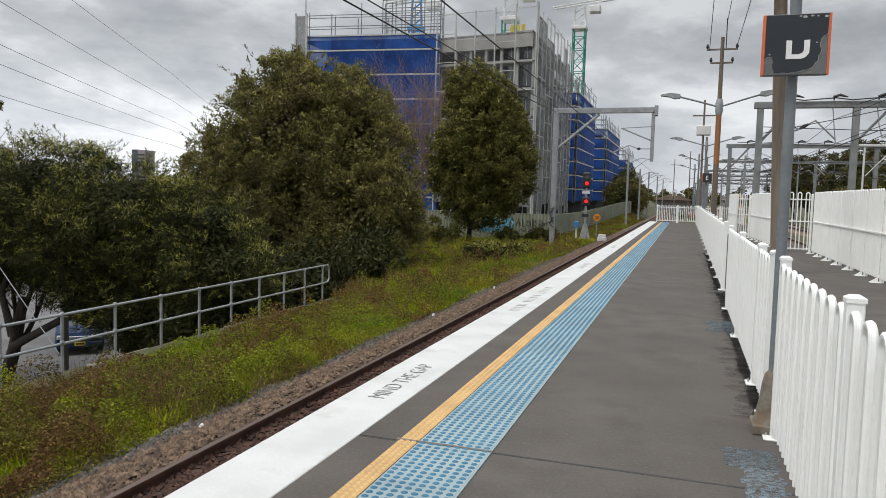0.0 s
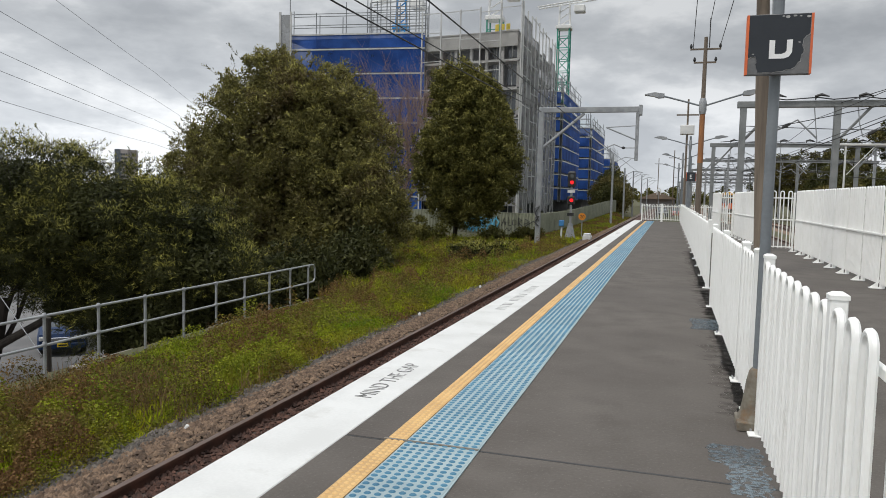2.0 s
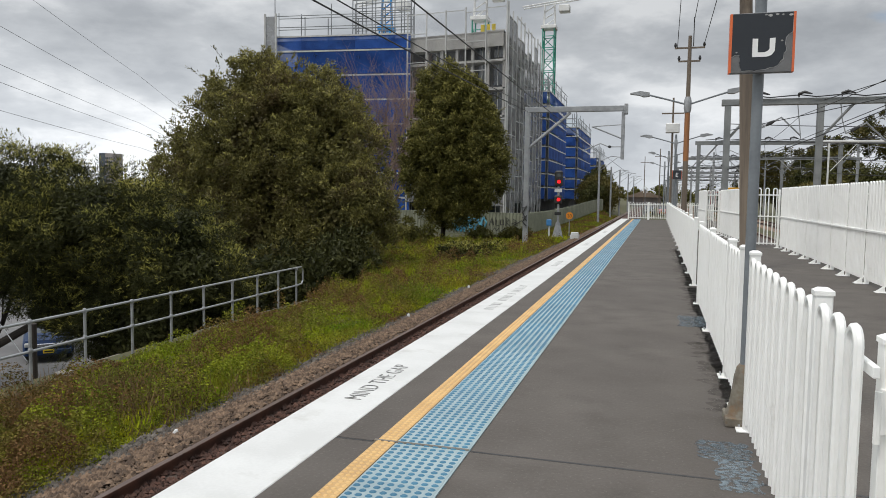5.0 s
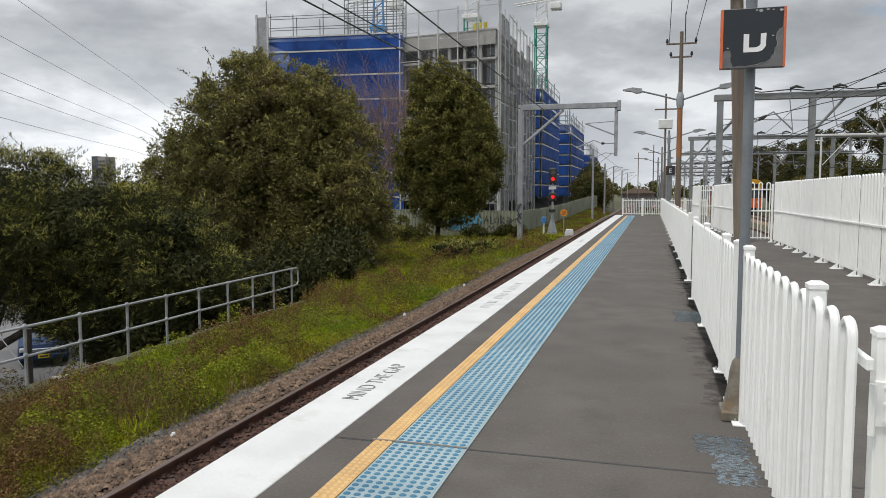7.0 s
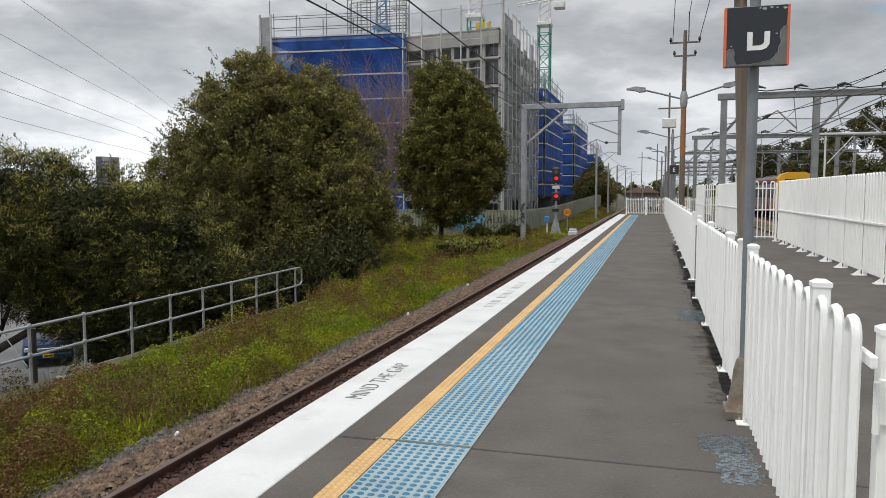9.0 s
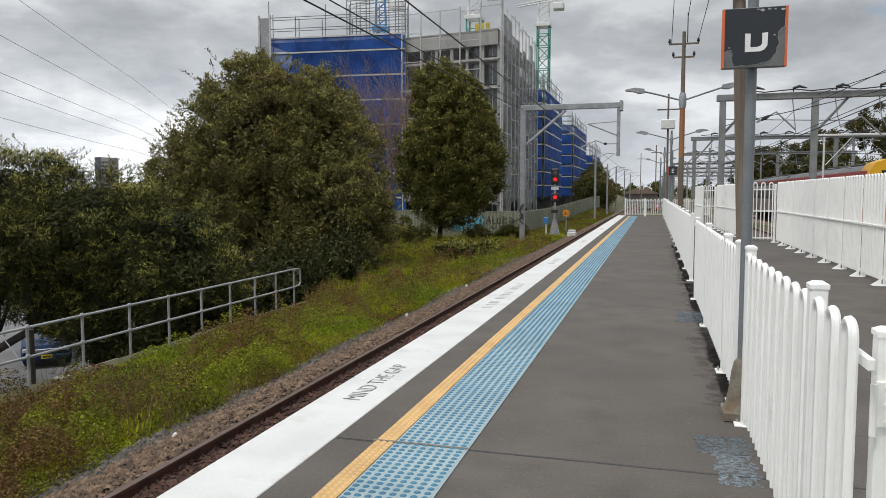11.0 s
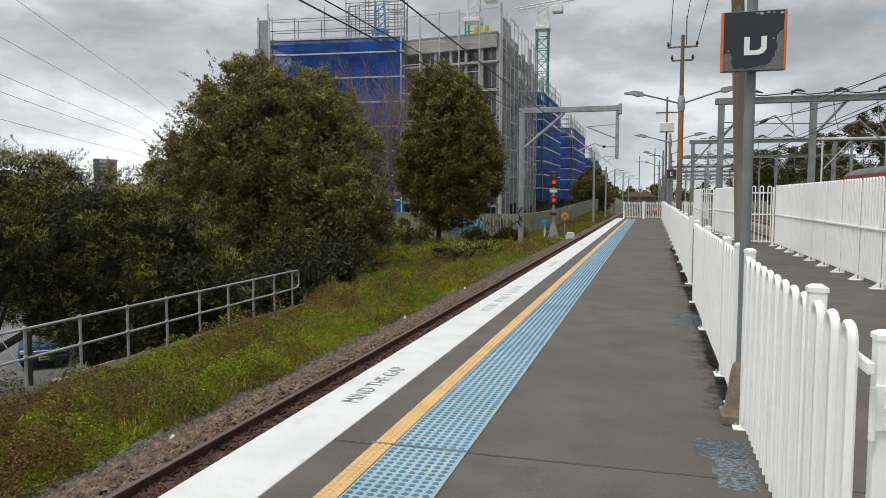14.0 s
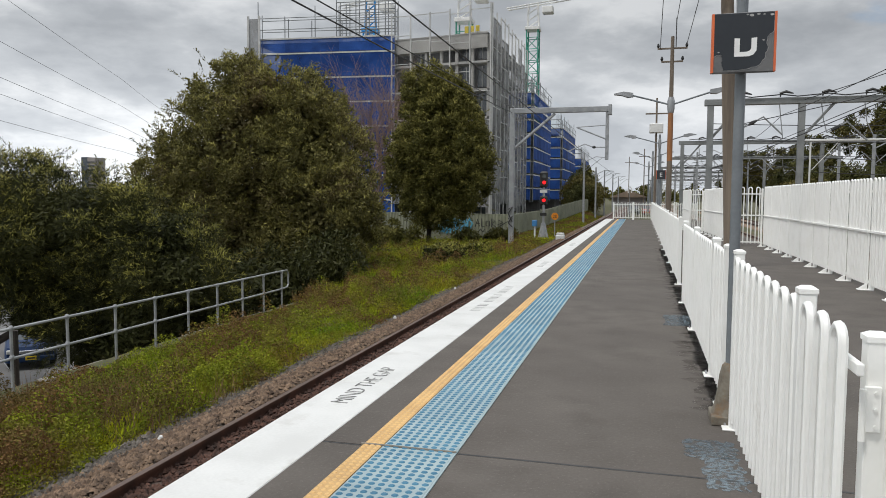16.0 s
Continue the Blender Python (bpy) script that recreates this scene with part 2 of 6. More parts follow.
RUSTBASE = mat("weathered_base", (0.22, 0.2, 0.16), (0.13, 0.11, 0.085), scale=8, fine=40, rough=0.75, metal=0.2, stain=(0.2, 0.12, 0.06), stain_scale=5)
WOOD = mat("weathered_pole_wood", (0.21, 0.17, 0.13), (0.12, 0.095, 0.075), scale=4, fine=30, rough=0.9, bump=0.6, stretch=(1, 1, 0.06))
WOODO = mat("orange_stained_pole_wood", (0.42, 0.17, 0.05), (0.22, 0.11, 0.06), scale=1.6, fine=30, rough=0.85, bump=0.5, stretch=(1, 1, 0.12))
SIGNDK = mat("sign_dark_film", (0.025, 0.03, 0.037), (0.02, 0.024, 0.031), scale=2, fine=30, rough=0.4, bump=0.02)
SIGNGR = mat("sign_bare_metal", (0.12, 0.125, 0.13), (0.17, 0.17, 0.17), scale=9, fine=60, rough=0.5, metal=0.2)
SIGNPALE = mat("peeled_film_rim", (0.45, 0.45, 0.44), (0.3, 0.3, 0.3), scale=20, fine=80, rough=0.7)
ORANGE = mat("orange_vinyl", (0.75, 0.16, 0.05), (0.62, 0.13, 0.05), scale=3, rough=0.45, bump=0.02)
LETTER = mat("white_letter", (0.85, 0.85, 0.84), (0.78, 0.78, 0.77), scale=9, rough=0.5, bump=0.02)
INK = mat("worn_black_lettering", (0.13, 0.13, 0.125), (0.42, 0.42, 0.41), scale=9, fine=60, rough=0.8, spread=(0.42, 0.68))
INKF = mat("faded_grey_lettering", (0.25, 0.25, 0.24), (0.55, 0.55, 0.54), scale=5, fine=60, rough=0.8)
BLACK = mat("black_fitting", (0.015, 0.015, 0.016), (0.03, 0.03, 0.03), scale=5, rough=0.5)
CABLE = mat("black_cable", (0.02, 0.02, 0.022), (0.035, 0.035, 0.037), scale=2, rough=0.6, bump=0)
BNET = net_mat("blue_debris_net", (0.011, 0.046, 0.2), (0.022, 0.08, 0.31), (0.0, 0.25))
GNET = net_mat("grey_screen_mesh", (0.27, 0.275, 0.28), (0.2, 0.2, 0.2), (0.3, 0.62), hole_scale=0.5)
DARKSTEEL = mat("dull_portal_steel", (0.25, 0.26, 0.26), (0.18, 0.19, 0.19), scale=2, fine=20, rough=0.6, metal=0.2, bump=0.05)
SLAB = mat("raw_concrete_slab", (0.42, 0.41, 0.39), (0.32, 0.31, 0.3), scale=0.4, fine=10, rough=0.85)
# the shade inside open rooms is put into this dark colour
DARKIN = mat("painted_room_shade", (0.06, 0.06, 0.065), (0.1, 0.1, 0.1), scale=0.6, fine=8, rough=0.9)
GLASS = mat("window_glass", (0.03, 0.04, 0.05), (0.05, 0.06, 0.07), scale=0.4, rough=0.08, bump=0, spec=0.8)
ALU = mat("scaffold_aluminium", (0.55, 0.55, 0.54), (0.42, 0.42, 0.41), scale=1, fine=12, rough=0.45, metal=0.3, bump=0.03)
PLYY = mat("yellow_form_panel", (0.65, 0.5, 0.04), (0.55, 0.42, 0.04), scale=1, rough=0.6)
KHAKI = mat("khaki_sheet_fence", (0.25, 0.26, 0.19), (0.18, 0.19, 0.14), scale=0.8, fine=14, rough=0.6, stain=(0.16, 0.16, 0.12), stain_scale=0.7, stain_pos=(0.55, 0.75), per_object=0.08)
GRAF_B = mat("blue_spray_paint", (0.06, 0.3, 0.45), (0.2, 0.5, 0.6), scale=1.6, fine=9, rough=0.6)
GRAF_K = mat("black_spray_paint", (0.02, 0.02, 0.022), (0.05, 0.05, 0.05), scale=4, rough=0.6)
CGREEN = mat("green_crane_paint", (0.02, 0.22, 0.15), (0.03, 0.28, 0.2), scale=1, rough=0.5)
CWHITE = mat("white_crane_paint", (0.72, 0.72, 0.7), (0.6, 0.6, 0.59), scale=1, rough=0.5)
CBLUE = mat("blue_crane_paint", (0.02, 0.2, 0.5), (0.03, 0.26, 0.58), scale=1, rough=0.5)
RED_ON = glow_mat("lit_red_lens", (0.9, 0.015, 0.02), 1.0)
ORSIGN = mat("orange_speed_sign", (0.85, 0.3, 0.02), (0.75, 0.26, 0.02), scale=2, rough=0.5)
BLUEBOX = mat("light_blue_box", (0.06, 0.25, 0.55), (0.05, 0.2, 0.45), scale=2, rough=0.5)
CARBLUE = mat("dark_blue_car_paint", (0.004, 0.022, 0.075), (0.006, 0.028, 0.09), scale=1, rough=0.5, bump=0, spec=0.3)
CARWHITE = mat("white_car_paint", (0.75, 0.75, 0.75), (0.68, 0.68, 0.68), scale=1, rough=0.25, bump=0)
PLATE = mat("yellow_number_plate", (0.8, 0.6, 0.02), (0.75, 0.55, 0.02), scale=2, rough=0.5, bump=0)
CHROME = mat("chrome", (0.6, 0.6, 0.62), (0.5, 0.5, 0.52), scale=2, rough=0.2, metal=0.9, bump=0)
TYRE = mat("tyre_rubber", (0.02, 0.02, 0.02), (0.03, 0.03, 0.03), scale=5, rough=0.9)
LAMPGLASS = mat("lamp_lens", (0.6, 0.6, 0.58), (0.5, 0.5, 0.5), scale=2, rough=0.2, bump=0)
T_SILVER = mat("fluted_stainless", (0.42, 0.42, 0.43), (0.34, 0.34, 0.35), scale=1, fine=20, rough=0.35, metal=0.6)
T_ROOF = mat("grey_train_roof", (0.085, 0.085, 0.09), (0.14, 0.14, 0.145), scale=0.7, fine=12, rough=0.7, stain=(0.08, 0.08, 0.08), stain_scale=0.5)
T_RED = mat("red_train_stripe", (0.36, 0.075, 0.06), (0.3, 0.06, 0.05), scale=0.8, fine=10, rough=0.45)
T_YEL = mat("yellow_train_front", (0.75, 0.4, 0.015), (0.66, 0.34, 0.015), scale=0.8, fine=10, rough=0.45)
T_OR = mat("orange_train_front", (0.7, 0.13, 0.02), (0.6, 0.11, 0.02), scale=0.8, fine=10, rough=0.45)
BRICKT = mat("far_tower_wall", (0.3, 0.27, 0.26), (0.24, 0.22, 0.22), scale=0.1, fine=1, rough=0.8)
HOUSE = mat("far_tan_roof", (0.24, 0.18, 0.13), (0.17, 0.13, 0.1), scale=0.2, fine=2, rough=0.85)
SCUFF = net_mat("worn_blue_paint_patch", (0.22, 0.265, 0.29), (0.1, 0.13, 0.155), (0.3, 1.0), hole_scale=30, band=(0.4, 0.57), stretch=(0.8, 1.1, 1))
FOOTSTRIP = net_mat("dark_foot_strip", (0.035, 0.03, 0.027), (0.05, 0.043, 0.038), (0.9, 1.0), hole_scale=4.5, band=(0.4, 0.58), stretch=(0.8, 1.3, 1))
OLDCONC = mat("grimy_kerb_concrete", (0.2, 0.18, 0.15), (0.12, 0.105, 0.085), scale=2.5, fine=40, rough=0.9, stain=(0.08, 0.08, 0.04), stain_scale=1.2)
SCAFDK = mat("dull_scaffold_tube", (0.26, 0.27, 0.28), (0.18, 0.19, 0.2), scale=1, fine=12, rough=0.5, metal=0.3, bump=0.03)


# ---- builders ----
class Shape:
    """Collects vertices and faces of one mesh."""

    def __init__(self):
        self.v, self.f, self.mi = [], [], []

    def add(self, vs, fs, mi=0):
        k = len(self.v)
        self.v += [tuple(p) for p in vs]
        self.f += [tuple(i + k for i in f) for f in fs]
        self.mi += [mi] * len(fs)
        return self

    def box(self, x0, x1, y0, y1, z0, z1, b=0.0, mi=0):
        if b <= 0:
            vs = [(x, y, z) for z in (z0, z1) for x, y in ((x0, y0), (x1, y0), (x1, y1), (x0, y1))]
            return self.add(vs, [(3, 2, 1, 0), (4, 5, 6, 7), (0, 1, 5, 4), (1, 2, 6, 5), (2, 3, 7, 6), (3, 0, 4, 7)], mi)
        bm = bmesh.new()
        bmesh.ops.create_cube(bm, size=1, matrix=Matrix.Translation(((x0 + x1) / 2, (y0 + y1) / 2, (z0 + z1) / 2)) @ Matrix.Diagonal((x1 - x0, y1 - y0, z1 - z0, 1)))
        bmesh.ops.bevel(bm, geom=bm.edges[:], offset=b, segments=1, affect="EDGES")
        bm.verts.index_update()
        self.add([v.co for v in bm.verts], [[v.index for v in f.verts] for f in bm.faces], mi)
        bm.free()
        return self

    def tube(self, p, q, r, n=8, r2=None, mi=0, cap=True):
        return self.pipe([p, q], [r, r if r2 is None else r2], n, mi, cap)

    def pipe(self, pts, r, n=8, mi=0, cap=True):
        pts = [Vector(p) for p in pts]
        rs = r if isinstance(r, (list, tuple)) else [r] * len(pts)
        side = None
        vs, fs = [], []
        for i, p in enumerate(pts):
            d = (pts[min(i + 1, len(pts) - 1)] - pts[max(i - 1, 0)]).normalized()
            if side is None:
                side = d.orthogonal().normalized()
            side = (side - d * side.dot(d)).normalized()
            up = d.cross(side)
            for k in range(n):
                a = 2 * math.pi * (k + 0.5) / n
                vs.append(p + (side * math.cos(a) + up * math.sin(a)) * rs[i])
        for i in range(len(pts) - 1):
            for k in range(n):
                fs.append((i * n + k, i * n + (k + 1) % n, (i + 1) * n + (k + 1) % n, (i + 1) * n + k))
        if cap:
            fs += [tuple(range(n))[::-1], tuple(range((len(pts) - 1) * n, len(pts) * n))]
        return self.add(vs, fs, mi)

    def prism(self, profile, axis, a, b, mi=0):
        """A closed outline, drawn in the two other axes in order x, y, z, drawn out from a to b along the axis."""
        n = len(profile)

        def at(p, t):
            return {"x": (t, p[0], p[1]), "y": (p[0], t, p[1]), "z": (p[0], p[1], t)}[axis]
        vs = [at(p, a) for p in profile] + [at(p, b) for p in profile]
        return self.add(vs, [tuple(range(n))[::-1], tuple(range(n, 2 * n))] + [(i, (i + 1) % n, n + (i + 1) % n, n + i) for i in range(n)], mi)


def spot(ob):
    """Where an object stands, through its parents, which are never turned while the place is built."""
    p = Vector((0, 0, 0))
    while ob:
        p += ob.location
        ob = ob.parent
    return p


def mesh_of(name, shape, materials, origin=(0, 0, 0), smooth=0.6):
    me = bpy.data.meshes.new(name)
    o = Vector(origin)
    me.from_pydata([Vector(p) - o for p in shape.v], [], shape.f)
    mats = materials if isinstance(materials, (list, tuple)) else [materials]
    for m in mats:
        me.materials.append(m)
    if len(mats) > 1:
        me.polygons.foreach_set("material_index", shape.mi)
    bm = bmesh.new()
    bm.from_mesh(me)
    bmesh.ops.recalc_face_normals(bm, faces=bm.faces)
    bm.to_mesh(me)
    bm.free()
    if smooth:
        me.polygons.foreach_set("use_smooth", [True] * len(me.polygons))
        me.set_sharp_from_angle(angle=smooth)
    me.update()
    return me


def part(name, shape, material, parent, label="", kind=""):
    """Links a shape, drawn in world places, as one mesh under a thing or a part."""
    ob = new(name, mesh_of(name, shape, material, spot(parent)))
    ob.parent = parent
    return tagged(ob, label, kind=kind)


def piece(name, me, parent, at):
    """A piece that shares a mesh with its like; at is in world places."""
    ob = new(name, me)
    ob.parent = parent
    ob.location = Vector(at) - spot(parent)
    return ob


def thing(name, at, label, category, group="", kind=""):
    ob = new(name)
    ob.location = at
    ob.empty_display_size = 0.1
    return tagged(ob, label, category, group, kind)


def whole(name, shape, material, label, category, group="", kind="", at=None):
    o = at or (0, 0, 0)
    ob = new(name, mesh_of(name, shape, material, o))
    ob.location = o
    return tagged(ob, label, category, group, kind)


def quads(name, P, A, B, material, lift=0.25):
    """Many small folded leaves: centre, half length vector, half width vector."""
    n = len(P)
    nrm = np.cross(A, B)
    nrm /= np.linalg.norm(nrm, axis=1, keepdims=True) + 1e-9
    up = nrm * np.linalg.norm(B, axis=1, keepdims=True) * lift
    V = np.empty((n, 4, 3), dtype=np.float32)
    V[:, 0], V[:, 1], V[:, 2], V[:, 3] = P - A, P + B + up, P + A, P - B + up
    me = bpy.data.meshes.new(name)
    me.vertices.add(n * 4)
    me.vertices.foreach_set("co", V.ravel())
    me.loops.add(n * 4)
    me.loops.foreach_set("vertex_index", np.arange(n * 4, dtype=np.int32))
    me.polygons.add(n)
    me.polygons.foreach_set("loop_start", np.arange(0, n * 4, 4, dtype=np.int32))
    me.update(calc_edges=True)
    me.materials.append(material)
    return me


def unit(a):
    return a / (np.linalg.norm(a, axis=1, keepdims=True) + 1e-9)


def text_shape(words, size, at, turn, thick=0.002, thin=0.0):
    """Lettering with the built-in font as mesh, turned by a matrix."""
    cu = bpy.data.curves.new("lettering", "FONT")
    cu.body, cu.size, cu.extrude, cu.offset = words, size, thick, thin
    ob = bpy.data.objects.new("lettering", cu)
    scene.collection.objects.link(ob)
    me = bpy.data.meshes.new_from_object(ob.evaluated_get(bpy.context.evaluated_depsgraph_get()))
    s = Shape()
    m = Matrix.Translation(at) @ turn
    xs = [v.co.x for v in me.vertices]
    s.add([m @ v.co for v in me.vertices], [tuple(p.vertices) for p in me.polygons])
    bpy.data.objects.remove(ob)
    return s, max(xs) - min(xs)


RNG = np.random.default_rng(7)

# ---- ground ----
def step(a, b, t):
    t = min(1.0, max(0.0, (t - a) / (b - a)))
    return t * t * (3 - 2 * t)


def ground_z(x, y):
    z = -1.28
    if x < -5.3:
        z -= 0.34 * step(-5.3, -9.7, x)
        z += 0.9 * step(62, 105, y) * step(-5.6, -7.5, x)
    if x < -10.05:
        low = step(31, 21, y) if x > -15 else step(31 + (-15 - x) * 2, 21 + (-15 - x) * 2, y)
        z -= (3.4 if x < -10.12 else 0.0) * low
    return z


def build_ground():
    xs = [-3500, -1200, -500, -250, -150, -100, -70, -50, -40, -34, -30, -26, -23, -20, -18, -16, -14.5, -13, -12, -11, -10.4, -10.14, -10.06,
          -9.7, -9, -8, -7, -6.2, -5.4, -4.6, -3, 0, 5, 10, 16, 25, 40, 70, 120, 250, 600, 3500]
    ys = [-600, -200, -60, -20, -5, 0, 4, 7, 10, 13, 16, 18, 20, 22, 24, 26, 28, 30, 32, 35, 38, 42, 46, 50, 56, 62, 70, 80, 90, 105, 130, 180, 260, 400, 800, 4500]
    s = Shape()
    n = len(ys)
    vs = [(x, y, ground_z(x, y) + (0.05 * noise.noise((x * 0.6, y * 0.6, 0)) if -9.6 < x < -5.5 else 0)) for x in xs for y in ys]
    fs = [(i * n + j, (i + 1) * n + j, (i + 1) * n + j + 1, i * n + j + 1) for i in range(len(xs) - 1) for j in range(n - 1)]
    whole("ground", s.add(vs, fs), SOIL, "brown soil with litter and thin grass", "ground", kind="structure")
    s = Shape()
    s.box(-60, -10.6, -15, 22, -5.1, -4.985)
    s.box(-70, -15.5, 22, 40, -5.1, -4.985)
    whole("road", s, ROAD, "pale grey asphalt of a car park below the railway", "road", kind="structure")
    wall = Shape()
    wall.box(-10.3, -10.0, 2, 19.6, -5.2, -1.74, 0.02)
    whole("retaining_wall", wall, CONC, "low stained concrete wall under the handrail", "wall", kind="structure")
    bed = Shape()
    bed.prism([(-5.75, -1.35), (-5.35, -1.2), (-4.9, -1.13), (-2.2, -1.13), (-2.2, -1.35)], "y", -30, 400)
    four = Shape().box(-4.52, -2.3, -30, 300, -1.2, -1.122)
    whole("track_bed", four, BALLAST_R, "dark rust-stained ballast between the rails", "ballast", kind="structure")
    whole("ballast_bed", bed, mat("ballast_bed", (0.17, 0.13, 0.1), (0.08, 0.062, 0.05), scale=14, fine=40, rough=0.95, bump=1.0), "brown crushed-stone ballast along the track", "ballast", kind="structure")
    for k, x in enumerate((6.6, 11.55)):
        b2 = Shape().prism([(x - 1.9, -1.35), (x - 1.3, -1.13), (x + 1.3, -1.13), (x + 1.9, -1.35)], "y", -60, 400)
        whole("ballast_bed", b2, BALLAST, "brown ballast under a yard track", "ballast", kind="structure")


def build_ballast():
    """Loose stones, joined."""
    n = 46000
    RNG = np.random.default_rng(17)
    y = 4 + 60 * RNG.random(n) ** 1.9
    x = np.where(RNG.random(n) < 0.75, -5.12 + RNG.normal(0, 0.32, n), RNG.uniform(-4.45, -3.6, n))
    x = np.clip(x, -5.95, -3.6)
    z = np.where(x > -4.95, -1.115, -1.115 - (-4.95 - x) * 0.2) + RNG.uniform(0, 0.025, n)
    r = RNG.uniform(0.016, 0.036, n) * (1 + 0.004 * y)
    base = np.array([(1, 0, 0), (0, 1, 0), (-1, 0, 0), (0, -1, 0), (0, 0, 0.8), (0, 0, -0.8)])
    V = base[None] * r[:, None, None] * RNG.uniform(0.6, 1.4, (n, 6, 3)) + np.stack([x, y, z], 1)[:, None]
    F = np.array([(0, 1, 4), (1, 2, 4), (2, 3, 4), (3, 0, 4), (1, 0, 5), (2, 1, 5), (3, 2, 5), (0, 3, 5)])
    me = bpy.data.meshes.new("ballast_stones")
    me.from_pydata(V.reshape(-1, 3).tolist(), [], (F[None] + 6 * np.arange(n)[:, None, None]).reshape(-1, 3).tolist())
    me.materials.append(BALLAST)
    me.materials.append(BALLAST_R)
    me.materials.append(BALLAST_G)
    me.polygons.foreach_set("material_index", np.repeat(np.where(x > -4.62, 1, np.where(x + RNG.normal(0, 0.07, n) < -5.28, 2, 0)).astype(np.int32), 8))
    tagged(new("ballast_stones", me), "loose brown and grey ballast stones beside the rail", "stones", kind="stuff")


def build_track(x0, y0, y1, label):
    """Two flat-bottomed rails and their sleepers; x0 is the middle of the track."""
    t = thing("railway_track", (x0, 0, -1.13), label, "railway track", "railway tracks")
    prof = [(-0.07, -1.15), (0.07, -1.15), (0.07, -1.135), (0.012, -1.115), (0.012, -1.04), (0.036, -1.03), (0.036, -1.0), (-0.036, -1.0), (-0.036, -1.03), (-0.012, -1.04), (-0.012, -1.115), (-0.07, -1.135)]
    for sx in (-0.7525, 0.7525):
        s = Shape().prism([(x0 + sx + a, b) for a, b in prof], "y", y0, y1)
        rail = part("rail", s, RAILM, t, "rust-brown steel rail")
        part("rail_head", Shape().box(x0 + sx - 0.03, x0 + sx + 0.03, y0, y1, -1.0, -0.997), RAILTOP, rail)
    me = mesh_of("sleeper", Shape().box(-1.2, 1.2, -0.11, 0.11, -0.12, 0.0, 0.015), SLEEPER)
    for k in range(int((min(y1, 90) - max(y0, 0)) / 0.65)):
        piece("sleeper", me, t, (x0, max(y0, 0) + k * 0.65, -1.115))
    if x0 < 0:
        clip = mesh_of("rail_clip", Shape().box(-0.12, -0.07, -0.05, 0.05, -0.01, 0.035, 0.01), RAILM)
        for k in range(70):
            piece("rail_clip", clip, t, (x0 - 0.7525, k * 0.65, -1.13))
    return t


build_ground()
build_ballast()
build_track(-3.72, -30, 400, "rusty single track below the platform edge")
for _x in (6.6, 11.55):
    build_track(_x, -60, 400, "yard track on brown ballast")


